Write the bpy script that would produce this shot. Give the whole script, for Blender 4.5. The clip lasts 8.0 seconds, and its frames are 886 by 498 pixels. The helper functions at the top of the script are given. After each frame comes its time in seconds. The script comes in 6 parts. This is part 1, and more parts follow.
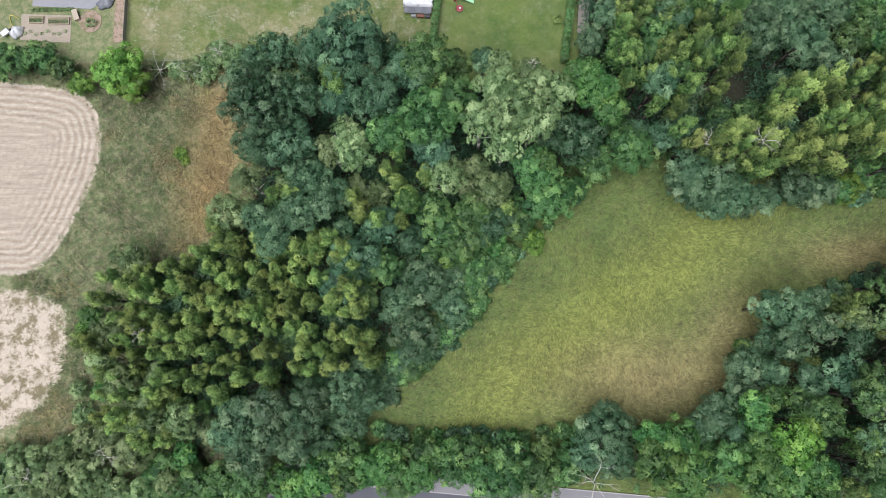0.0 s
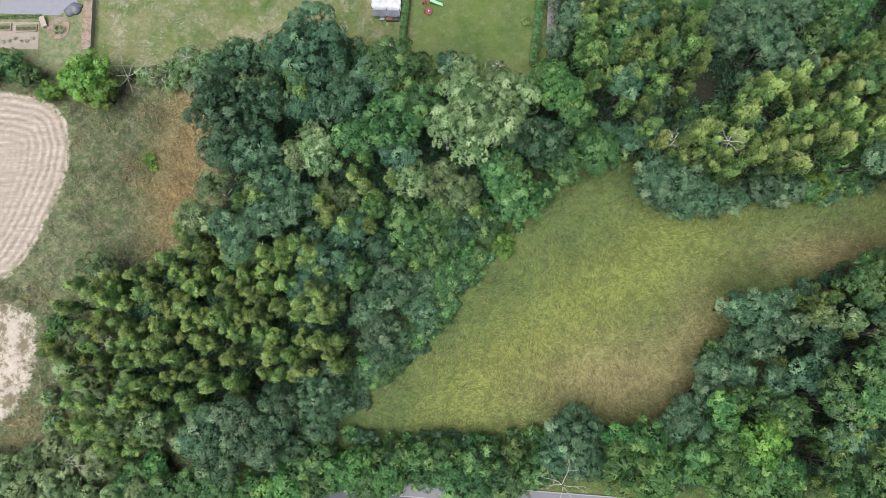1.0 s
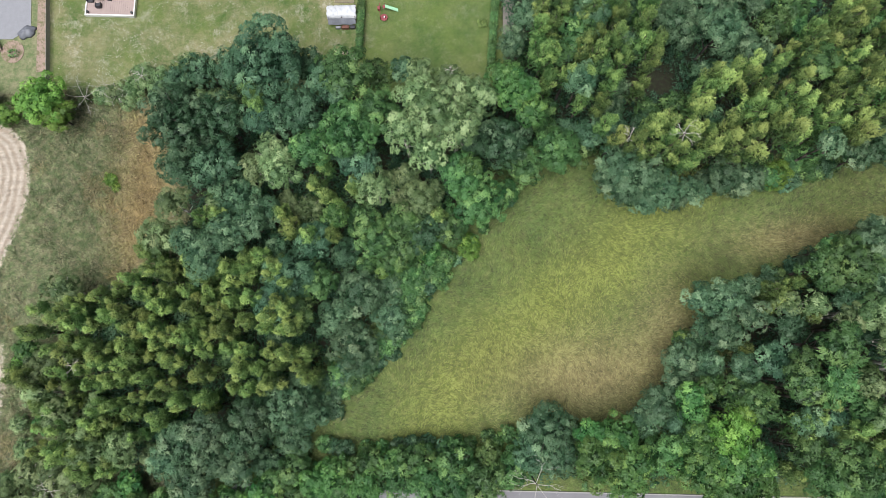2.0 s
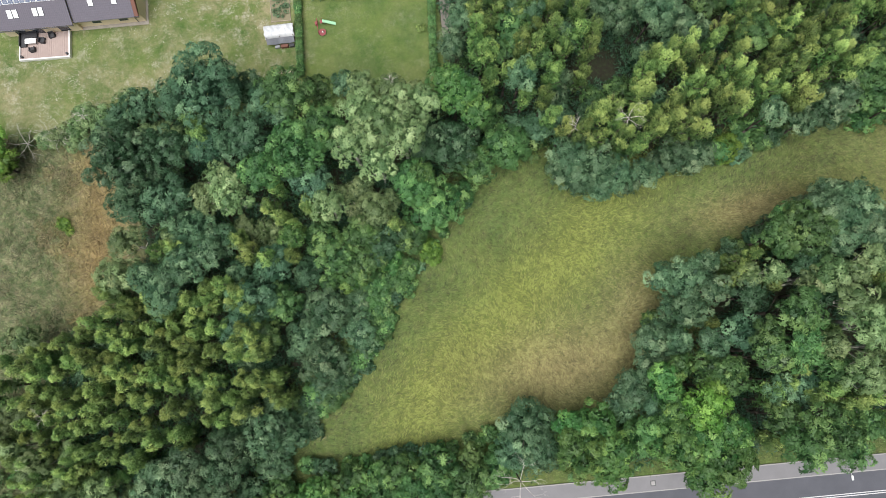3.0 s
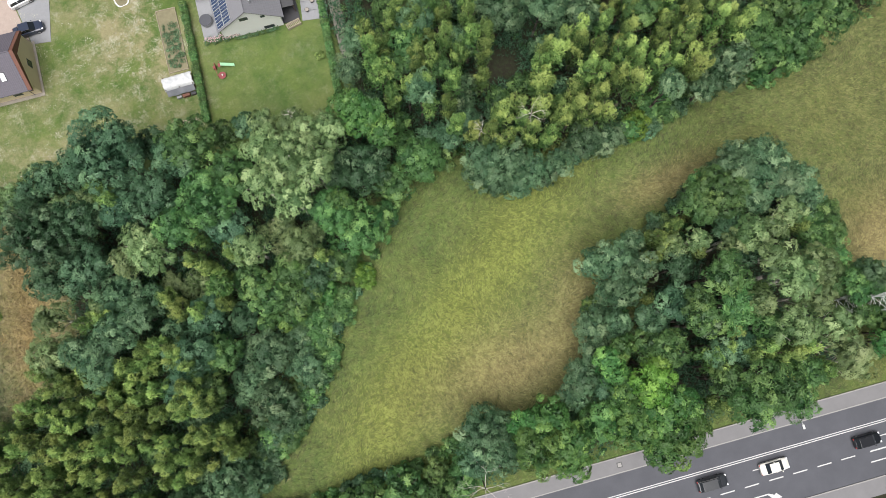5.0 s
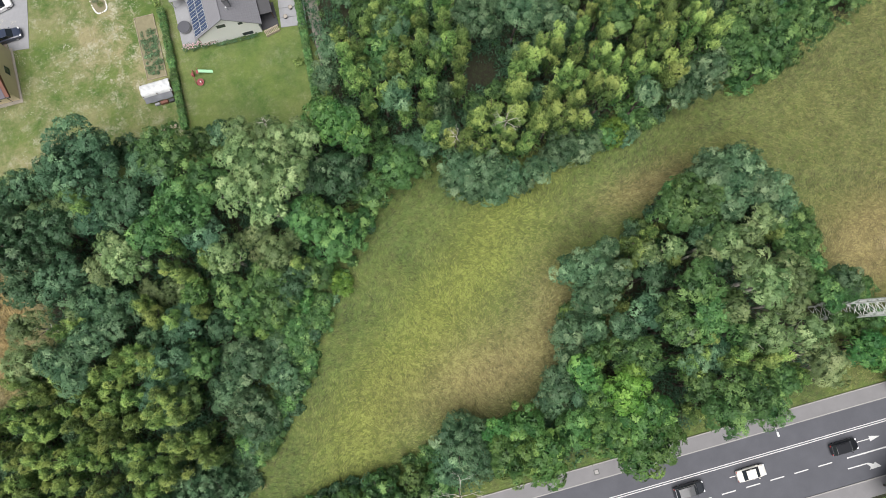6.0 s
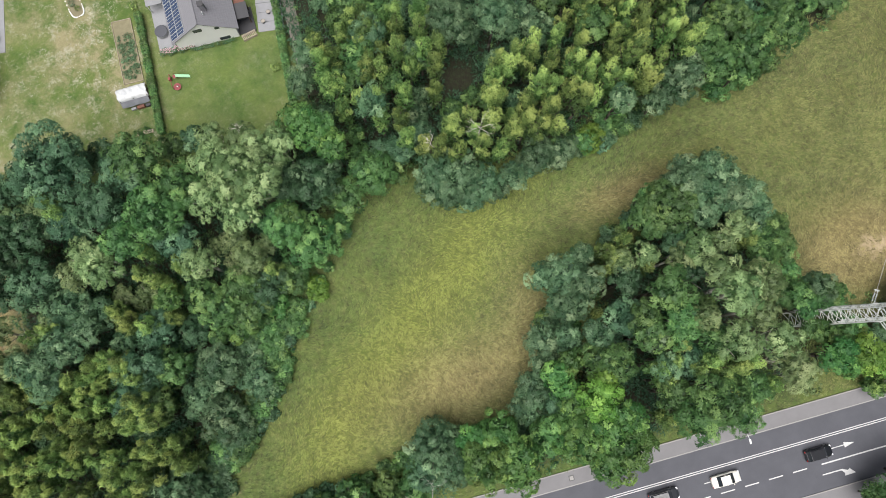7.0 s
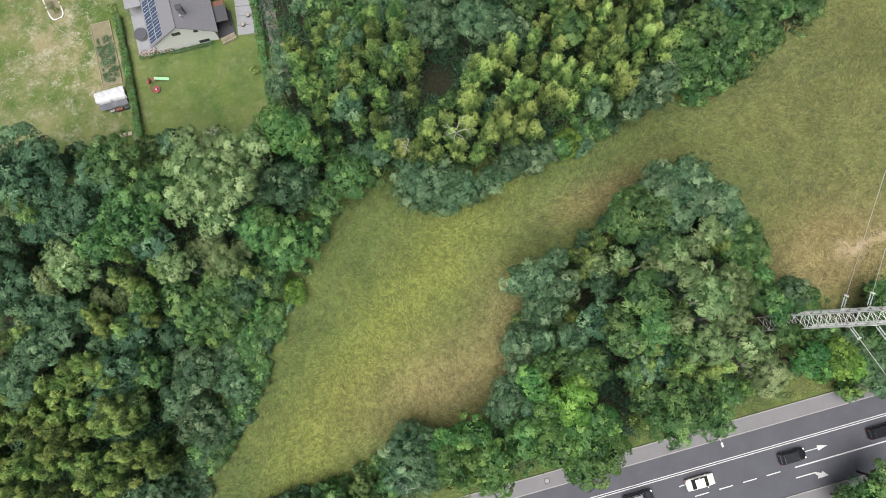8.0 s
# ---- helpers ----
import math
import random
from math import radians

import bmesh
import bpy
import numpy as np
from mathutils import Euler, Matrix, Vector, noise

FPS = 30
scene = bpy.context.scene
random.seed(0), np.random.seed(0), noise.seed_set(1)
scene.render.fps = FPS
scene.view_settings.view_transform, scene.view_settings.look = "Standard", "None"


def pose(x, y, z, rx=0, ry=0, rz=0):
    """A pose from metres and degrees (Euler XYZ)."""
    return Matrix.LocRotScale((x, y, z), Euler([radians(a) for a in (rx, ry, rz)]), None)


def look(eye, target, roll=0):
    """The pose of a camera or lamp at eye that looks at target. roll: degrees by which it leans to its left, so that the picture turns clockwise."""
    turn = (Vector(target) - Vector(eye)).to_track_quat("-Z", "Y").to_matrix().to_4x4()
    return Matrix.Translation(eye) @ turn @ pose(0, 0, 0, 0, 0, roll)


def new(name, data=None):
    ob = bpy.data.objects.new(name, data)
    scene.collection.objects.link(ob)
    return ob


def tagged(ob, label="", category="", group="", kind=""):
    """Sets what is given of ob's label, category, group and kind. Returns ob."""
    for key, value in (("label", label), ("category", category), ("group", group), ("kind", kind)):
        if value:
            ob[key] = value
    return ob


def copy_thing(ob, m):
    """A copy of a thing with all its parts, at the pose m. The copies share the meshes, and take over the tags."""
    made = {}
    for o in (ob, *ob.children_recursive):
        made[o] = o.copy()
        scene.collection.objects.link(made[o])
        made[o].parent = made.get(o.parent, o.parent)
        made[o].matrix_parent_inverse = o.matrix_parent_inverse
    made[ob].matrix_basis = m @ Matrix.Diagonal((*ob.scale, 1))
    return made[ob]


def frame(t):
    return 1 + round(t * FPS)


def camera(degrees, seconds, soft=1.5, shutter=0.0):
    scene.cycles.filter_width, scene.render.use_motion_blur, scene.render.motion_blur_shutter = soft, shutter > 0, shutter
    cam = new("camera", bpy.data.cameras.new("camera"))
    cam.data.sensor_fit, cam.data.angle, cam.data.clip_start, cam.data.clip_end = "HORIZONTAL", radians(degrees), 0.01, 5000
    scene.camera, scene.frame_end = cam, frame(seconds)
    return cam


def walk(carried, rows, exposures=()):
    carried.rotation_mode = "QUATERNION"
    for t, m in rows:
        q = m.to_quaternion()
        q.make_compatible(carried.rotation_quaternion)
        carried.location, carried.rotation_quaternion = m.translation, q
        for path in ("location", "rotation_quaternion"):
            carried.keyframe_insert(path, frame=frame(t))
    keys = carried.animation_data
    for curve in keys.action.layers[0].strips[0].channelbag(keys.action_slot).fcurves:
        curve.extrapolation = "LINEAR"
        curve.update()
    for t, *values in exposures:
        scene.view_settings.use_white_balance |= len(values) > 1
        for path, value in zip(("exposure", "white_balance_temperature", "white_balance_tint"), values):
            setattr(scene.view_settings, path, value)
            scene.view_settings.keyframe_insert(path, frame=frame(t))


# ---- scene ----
cam = camera(69.0, 8.0, 0.7)
PATH = [
    (0, (-0.158, -0.074, 101.24), (-0.161, 0.201, 99.259), -1.6),
    (0.5, (2.068, 0.289, 101.225), (2.065, 0.562, 99.244), -1.3),
    (1, (4.277, 0.588, 101.245), (4.28, 0.859, 99.263), -1.0),
    (1.5, (6.482, 0.77, 101.33), (6.492, 1.041, 99.348), -0.5),
    (3, (12.422, 1.473, 101.511), (12.489, 1.737, 99.529), 3.3),
    (3.5, (14.422, 1.479, 101.622), (14.509, 1.741, 99.641), 4.2),
    (4, (16.451, 1.557, 101.761), (16.556, 1.815, 99.781), 4.7),
    (4.5, (18.327, 1.529, 101.889), (18.452, 1.783, 99.909), 5.5),
    (6, (23.653, 1.145, 102.213), (23.788, 1.4, 100.233), 7.1),
    (6.5, (25.405, 1.032, 102.292), (25.543, 1.284, 100.312), 7.8),
    (7, (27.123, 0.791, 102.362), (27.265, 1.043, 100.383), 8.7),
    (7.5, (28.645, 0.537, 102.487), (28.794, 0.785, 100.508), 10.3),
    (8, (30.013, 0.314, 102.947), (30.167, 0.56, 100.968), 11.5),
]
walk(cam, [(t, look(eye, target, roll)) for t, eye, target, roll in PATH],
     [(0, 0.36, 5950, 15), (1.5, 0.38, 6000, 14), (3.5, 0.43, 6330, 11), (4.5, 0.43, 6380, 11), (8, 0.43, 6400, 12)])

# ---- light: a bright overcast sky with a weak, wide sun ----
SUN_ELEVATION, SUN_AZIMUTH = 72.0, 228.0
world = bpy.data.worlds.new("overcast_sky")
scene.world = world
world.use_nodes = True
wn = world.node_tree.nodes
sky = wn.new("ShaderNodeTexSky")
sky.sky_type = 'NISHITA'
sky.sun_disc = False
sky.sun_elevation, sky.sun_rotation = radians(SUN_ELEVATION), radians(SUN_AZIMUTH)
sky.air_density, sky.dust_density, sky.ozone_density = 1.0, 4.0, 1.0
wn["Background"].inputs["Strength"].default_value = 0.024
world.node_tree.links.new(sky.outputs[0], wn["Background"].inputs["Color"])
sun_data = bpy.data.lights.new("sun", 'SUN')
sun_data.energy, sun_data.angle, sun_data.color = 4.0, radians(58), (1.0, 0.97, 0.92)
sun = new("sun", sun_data)
_a, _e = radians(SUN_AZIMUTH), radians(SUN_ELEVATION)
sun.matrix_world = look((math.sin(_a) * math.cos(_e) * 200, math.cos(_a) * math.cos(_e) * 200, math.sin(_e) * 200), (0, 0, 0))


# ---- materials ----
class Nodes:
    """A node material with short calls for the nodes in use."""

    def __init__(self, name, rough=0.8, metal=0.0):
        self.mat = bpy.data.materials.new(name)
        self.mat.use_nodes = True
        self.tree = self.mat.node_tree
        self.b = self.tree.nodes["Principled BSDF"]
        self.b.inputs["Roughness"].default_value = rough
        self.b.inputs["Metallic"].default_value = metal
        self.geo = None

    def node(self, kind, **values):
        n = self.tree.nodes.new("ShaderNode" + kind)
        for k, v in values.items():
            if k in n.inputs.keys():
                n.inputs[k].default_value = v
        return n

    def link(self, a, b):
        self.tree.links.new(a, b)

    def place(self):
        if self.geo is None:
            self.geo = self.node("TexCoord")
        return self.geo.outputs["Object"]

    def world_place(self):
        return self.node("NewGeometry").outputs["Position"]

    def noise(self, scale, detail=4.0, rough=0.6, at=None, stretch=None, distort=0.0):
        n = self.node("TexNoise", Scale=scale, Detail=detail, Roughness=rough, Distortion=distort)
        src = at if at is not None else self.place()
        if stretch:
            m = self.node("Mapping")
            m.inputs["Rotation"].default_value = stretch[0]
            m.inputs["Scale"].default_value = stretch[1]
            self.link(src, m.inputs["Vector"])
            src = m.outputs[0]
        self.link(src, n.inputs["Vector"])
        return n.outputs["Fac"]

    def span(self, fac, a, b, lo=0.0, hi=1.0):
        n = self.node("MapRange")
        n.clamp = True
        for k, v in zip((1, 2, 3, 4), (a, b, lo, hi)):
            n.inputs[k].default_value = v
        self.link(fac, n.inputs[0])
        return n.outputs[0]

    def math(self, op, a, b=0.0):
        n = self.node("Math")
        n.operation = op
        for i, v in enumerate((a, b)):
            if isinstance(v, (int, float)):
                n.inputs[i].default_value = v
            else:
                self.link(v, n.inputs[i])
        return n.outputs[0]

    def mix(self, fac, a, b):
        n = self.node("Mix")
        n.data_type = 'RGBA'
        for sock, v in ((n.inputs[0], fac), (n.inputs[6], a), (n.inputs[7], b)):
            if isinstance(v, (int, float)):
                sock.default_value = v
            elif isinstance(v, tuple):
                sock.default_value = (*v, 1.0)
            else:
                self.link(v, sock)
        return n.outputs[2]

    def value(self, name):
        n = self.node("Attribute")
        n.attribute_name = name
        return n

    def tone(self, colour, fac, spread=0.2):
        """colour made lighter and darker by fac (0 to 1)."""
        n = self.node("HueSaturation")
        self.link(self.span(fac, 0.0, 1.0, 1 - spread, 1 + spread), n.inputs["Value"])
        if isinstance(colour, tuple):
            n.inputs["Color"].default_value = (*colour, 1)
        else:
            self.link(colour, n.inputs["Color"])
        return n.outputs[0]

    def colour(self, c):
        if isinstance(c, tuple):
            self.b.inputs["Base Color"].default_value = (*c, 1)
        else:
            self.link(c, self.b.inputs["Base Color"])

    def bump(self, height, strength=0.3, distance=0.02):
        n = self.node("Bump", Strength=strength, Distance=distance)
        self.link(height, n.inputs["Height"])
        self.link(n.outputs[0], self.b.inputs["Normal"])


def surface(name, colour, rough=0.8, metal=0.0, grain=30.0, spread=0.18, stain=1.2, bump=0.15):
    """A plain worn surface: fine grain and broad stains over one colour."""
    m = Nodes(name, rough, metal)
    fine, broad = m.noise(grain, 5), m.noise(stain, 3)
    c = m.tone(m.tone(colour, fine, spread), broad, spread)
    m.colour(c)
    m.bump(fine, bump, 0.01)
    return m.mat


def leaves(name, dark, light, fresh, gloss=0.5):
    """Foliage: each clump has its own tone (tint, with some crown shading in it), each tree its own hue, each leaf its
    own turn.
    """
    m = Nodes(name, gloss)
    m.b.inputs["Specular IOR Level"].default_value = 0.34
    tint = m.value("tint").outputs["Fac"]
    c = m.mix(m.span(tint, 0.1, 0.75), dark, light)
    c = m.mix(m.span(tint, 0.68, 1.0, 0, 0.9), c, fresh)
    info = m.node("ObjectInfo")
    h = m.node("HueSaturation")
    m.link(m.span(info.outputs["Random"], 0, 1, 0.482, 0.515), h.inputs["Hue"])
    m.link(m.span(info.outputs["Random"], 0, 1, 0.74, 1.27), h.inputs["Value"])
    m.link(c, h.inputs["Color"])
    m.colour(h.outputs[0])
    tr = m.node("BsdfTranslucent")
    m.link(h.outputs[0], tr.inputs["Color"])
    mx = m.node("MixShader")
    mx.inputs[0].default_value = 0.09
    m.link(m.b.outputs[0], mx.inputs[1])
    m.link(tr.outputs[0], mx.inputs[2])
    m.link(mx.outputs[0], m.tree.nodes["Material Output"].inputs["Surface"])
    return m.mat


LEAF = {
    "oak": leaves("oak_leaves", (0.026, 0.075, 0.034), (0.082, 0.170, 0.086), (0.175, 0.295, 0.150)),
    "ash": leaves("ash_leaves", (0.026, 0.080, 0.023), (0.098, 0.203, 0.062), (0.22, 0.36, 0.11)),
    "birch": leaves("birch_leaves", (0.066, 0.126, 0.043), (0.210, 0.305, 0.124), (0.365, 0.465, 0.215)),
    "aspen": leaves("aspen_leaves", (0.056, 0.122, 0.032), (0.212, 0.322, 0.088), (0.40, 0.51, 0.145)),
    "maple": leaves("maple_leaves", (0.026, 0.092, 0.022), (0.092, 0.200, 0.052), (0.205, 0.350, 0.085)),
    "lime": leaves("lime_leaves", (0.062, 0.150, 0.022), (0.165, 0.300, 0.052), (0.27, 0.43, 0.085)),
    "willow": leaves("willow_leaves", (0.032, 0.086, 0.038), (0.118, 0.212, 0.104), (0.25, 0.36, 0.19), 0.5),
}
BARK = surface("bark", (0.075, 0.062, 0.05), 0.9, grain=14, spread=0.35, bump=0.6)
PALE_BARK = surface("pale_bark", (0.55, 0.52, 0.47), 0.85, grain=20, spread=0.25, bump=0.4)


# ---- helpers for things ----
def thing(name, label, category, place=(0, 0, 0), turn=0.0, group="", kind=""):
    """An empty at a thing's base, which carries its parts."""
    ob = new(name)
    ob.empty_display_size = 0.2
    ob.matrix_world = pose(*place, 0, 0, turn)
    return tagged(ob, label, category, group, kind)


def part(name, bm, material, parent=None, label="", smooth=False):
    me = bpy.data.meshes.new(name)
    if smooth:
        for f in bm.faces:
            f.smooth = True
    bm.to_mesh(me)
    bm.free()
    me.materials.append(material)
    ob = new(name, me)
    if parent is not None:
        ob.parent = parent
    if label:
        ob["label"] = label
    return ob


def fast_mesh(name, verts, faces, material, values=None):
    """A mesh from arrays: verts (n, 3), faces (m, k), and point values by name."""
    me = bpy.data.meshes.new(name)
    k = faces.shape[1]
    me.vertices.add(len(verts))
    me.vertices.foreach_set("co", np.ascontiguousarray(verts, dtype=np.float32).ravel())
    me.loops.add(faces.size)
    me.loops.foreach_set("vertex_index", np.ascontiguousarray(faces, dtype=np.int32).ravel())
    me.polygons.add(len(faces))
    me.polygons.foreach_set("loop_start", np.arange(0, faces.size, k, dtype=np.int32))
    me.polygons.foreach_set("loop_total", np.full(len(faces), k, dtype=np.int32))
    for key, v in (values or {}).items():
        v = np.ascontiguousarray(v, dtype=np.float32)
        if v.ndim == 1:
            me.attributes.new(key, 'FLOAT', 'POINT').data.foreach_set("value", v)
        else:
            me.attributes.new(key, 'FLOAT_COLOR', 'POINT').data.foreach_set("color", v.ravel())
    me.materials.append(material)
    me.update(calc_edges=True)
    return me


def box(bm, x0, x1, y0, y1, z0, z1, bevel=0.0):
    """A box between the given limits, its edges rounded by bevel."""
    made = bmesh.ops.create_cube(bm, size=1.0)
    vs = made["verts"]
    for v in vs:
        v.co = Vector((x0 if v.co.x < 0 else x1, y0 if v.co.y < 0 else y1, z0 if v.co.z < 0 else z1))
    if bevel:
        es = list({e for v in vs for e in v.link_edges})
        bmesh.ops.bevel(bm, geom=es, offset=bevel, segments=2, affect='EDGES', profile=0.5)
    return bm


def tube(bm, a, b, r0, r1=None, sides=8):
    """A tapered round bar from a to b."""
    a, b = Vector(a), Vector(b)
    r1 = r0 if r1 is None else r1
    d = b - a
    m = Matrix.Translation((a + b) / 2) @ d.to_track_quat('Z', 'Y').to_matrix().to_4x4()
    bmesh.ops.create_cone(bm, cap_ends=True, segments=sides, radius1=r0, radius2=r1, depth=d.length, matrix=m)
    return bm


def prism(bm, points, z0, z1):
    """A solid over a flat outline."""
    low = [bm.verts.new((x, y, z0)) for x, y in points]
    top = [bm.verts.new((x, y, z1)) for x, y in points]
    bm.faces.new(low[::-1])
    bm.faces.new(top)
    for i in range(len(points)):
        j = (i + 1) % len(points)
        bm.faces.new((low[i], low[j], top[j], top[i]))
    bmesh.ops.recalc_face_normals(bm, faces=bm.faces[:])
    return bm


# ---- ground: one sheet to the horizon, with zones of growth ----
STRAW = [(-90, 43.6), (-72.9, 43.1), (-58.8, 41.5), (-55.2, 35.5), (-55.7, 27.9), (-58.5, 20.6), (-62.1, 13.8), (-65.1, 11.1), (-70.4, 11.0), (-90, 11.0)]
SAND = [(-90, 8.0), (-70.2, 8.1), (-64.9, 8.4), (-60.3, 7.0), (-59.0, 0.9), (-59.1, -4.3), (-61.0, -8.6), (-65.1, -12.3), (-68.5, -13.1), (-90, -14)]
DRY = [(-40.5, 41.1), (-33.0, 40.9), (-32.5, 27.6), (-34.5, 20.2), (-37.5, 14.7), (-41.0, 14.8), (-41.5, 24.1)]
LAWN = [(-52.4, 46.0), (-35.7, 45.0), (-26.0, 45.6), (-3, 41.0), (22.3, 41.0), (23.5, 95), (-90, 95), (-52.5, 95)]
MEADOW = [(-13.2, -10.6), (-6.6, -5.0), (0.2, -0.3), (9.9, 9.9), (16.8, 15.5), (23.7, 24.2), (31, 26), (40.0, 19.4), (49.2, 20.1), (65.0, 19.3), (73.9, 23.3),
          (84.9, 24.6), (99.4, 21.5), (115.0, 24.5), (160, 50), (160, -10), (104, -12), (89.2, -11.8), (91.5, -4.7), (88.3, 8.7), (78.0, 13.5), (63.5, 8.6), (51.0, 4.1), (48.7, -3.6),
          (42.4, -9.2), (38.1, -14.4), (22.7, -12.6), (9.0, -13.8), (-4.1, -13.6)]


def rounded(outline, times=2):
    """An outline with its corners cut off, again and again."""
    for _ in range(times):
        out = []
        for (x0, y0), (x1, y1) in zip(outline, outline[1:] + outline[:1]):
            out += [(x0 * 0.75 + x1 * 0.25, y0 * 0.75 + y1 * 0.25), (x0 * 0.25 + x1 * 0.75, y0 * 0.25 + y1 * 0.75)]
        outline = out
    return outline


STRAW, SAND, DRY, MEADOW = rounded(STRAW, 3), rounded(SAND), rounded(DRY), rounded(MEADOW, 1)


def inside(poly, X, Y):
    """The distance to an outline, positive inside it."""
    d = np.full(X.shape, 1e9)
    odd = np.zeros(X.shape, bool)
    for (x0, y0), (x1, y1) in zip(poly, poly[1:] + poly[:1]):
        dx, dy = x1 - x0, y1 - y0
        s = np.clip(((X - x0) * dx + (Y - y0) * dy) / (dx * dx + dy * dy + 1e-9), 0, 1)
        d = np.minimum(d, np.hypot(X - x0 - s * dx, Y - y0 - s * dy))
        if dy:
            odd ^= ((y0 > Y) != (y1 > Y)) & (X < dx * (Y - y0) / dy + x0)
    return np.where(odd, d, -d)


def soft(d, width):
    return np.clip(d / width * 0.5 + 0.5, 0, 1)


def waves(X, Y, scale, seed):
    """Smooth random swells from -1 to 1, about scale metres wide."""
    out, amp = np.zeros(np.shape(X)), 0.0
    for k, weight in ((1.0, 1.0), (2.1, 0.5), (4.3, 0.25)):
        table = np.random.RandomState(seed * 13 + int(k * 10)).uniform(-1, 1, (64, 64))
        u, v = (X * 0.8 + Y * 0.6) * k / scale, (Y * 0.8 - X * 0.6) * k / scale
        iu, iv = np.floor(u).astype(int), np.floor(v).astype(int)
        fu, fv = u - iu, v - iv
        fu, fv = fu * fu * (3 - 2 * fu), fv * fv * (3 - 2 * fv)
        g = lambda a, b: table[(iu + a) % 64, (iv + b) % 64]
        out += weight * ((g(0, 0) * (1 - fu) + g(1, 0) * fu) * (1 - fv) + (g(0, 1) * (1 - fu) + g(1, 1) * fu) * fv)
        amp += weight
    return out / amp * 1.5


ROAD_DIR = Vector((0.9947, -0.1027, 0))
ROAD_LEFT = Vector((0.1027, 0.9947, 0))
KERB = Vector((0, -23.3, 0))          # a point of the kerb between pavement and road


def road_offset(X, Y):
    """Metres to the left of the kerb line (plus: towards the wood)."""
    return (X - KERB.x) * ROAD_LEFT.x + (Y - KERB.y) * ROAD_LEFT.y


def zones(X, Y):
    """What grows at a place: the share of each zone, from 0 to 1, and the distance to the stubble's edge."""
    z = {}
    z["rows"] = inside(STRAW, X, Y) + waves(X, Y, 12, 1) * 0.2
    z["straw"] = soft(z["rows"], 0.9)
    z["sand"] = soft(inside(SAND, X, Y) + waves(X, Y, 5, 2) * 0.7, 1.6)
    z["lawn"] = soft(inside(LAWN, X, Y) + waves(X, Y, 6, 3) * 0.3, 1.2)
    z["meadow"] = soft(inside(MEADOW, X, Y) + 4.0 + waves(X, Y, 7, 4) * 0.8, 3.0)
    z["dry"] = np.clip(soft(inside(DRY, X, Y) + waves(X, Y, 6, 5) * 1.2, 4.0) + np.exp(-(((X + 8) / 7) ** 2 + ((Y - 66) / 9) ** 2))
                       + 0.6 * np.exp(-(((X + 49) / 3) ** 2 + ((Y - 55) / 5) ** 2)) + 0.5 * np.exp(-(((X + 28) / 9) ** 2 + ((Y - 50) / 3) ** 2)), 0, 1)
    # a yellow-green tongue runs through the middle of the meadow, its south and east are brown and dry
    z["tongue"] = np.exp(-(((X - 26) * 0.55 - (Y - 4) * 0.84) / 7.0) ** 2) * np.clip((X + 6) / 14, 0, 1) * np.clip((62 - X) / 25, 0, 1)
    z["brown"] = np.clip(0.85 * np.exp(-(((X - 31) / 15) ** 2 + ((Y + 7) / 7.0) ** 2)) + 0.55 * np.exp(-(((X - 45) / 6) ** 2 + ((Y - 0) / 8) ** 2))
                         + 0.8 * np.exp(-(((X - 66) / 11) ** 2 + ((Y - 12) / 3.5) ** 2)) + 0.3 * soft(X - 82, 16) + 1.0 * np.exp(-(((X - 98) / 12) ** 2 + ((Y + 10) / 7) ** 2)), 0, 1)
    z["bare"] = np.clip(1.0 * np.exp(-(((X - 104) / 10.0) ** 2 + ((Y + 10.4) / 3.2) ** 2)) * (0.7 + 0.6 * waves(X, Y * 2.2, 4, 21)) + 0.3 * np.exp(-(((X - 92) / 3.0) ** 2 + ((Y - 7.5) / 2.2) ** 2)) + 0.5 * np.exp(-(((X - 10) / 0.8) ** 2 + ((Y + 1) / 0.5) ** 2))
                        + 0.5 * np.exp(-(((X - 41.5) / 1.5) ** 2 + ((Y + 4) / 1.2) ** 2)) + 0.8 * np.exp(-(((X + 33.2) / 1.2) ** 2 + ((Y - 33) / 2.0) ** 2))
                        + 0.6 * np.exp(-(((X + 8) / 2.5) ** 2 + ((Y + 10) / 0.9) ** 2)), 0, 1)
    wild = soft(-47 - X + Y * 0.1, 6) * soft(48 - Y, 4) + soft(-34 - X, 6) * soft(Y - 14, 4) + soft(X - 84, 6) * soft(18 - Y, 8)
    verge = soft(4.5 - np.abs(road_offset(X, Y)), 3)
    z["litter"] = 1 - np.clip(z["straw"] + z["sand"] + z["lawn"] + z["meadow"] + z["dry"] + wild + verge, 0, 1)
    return z


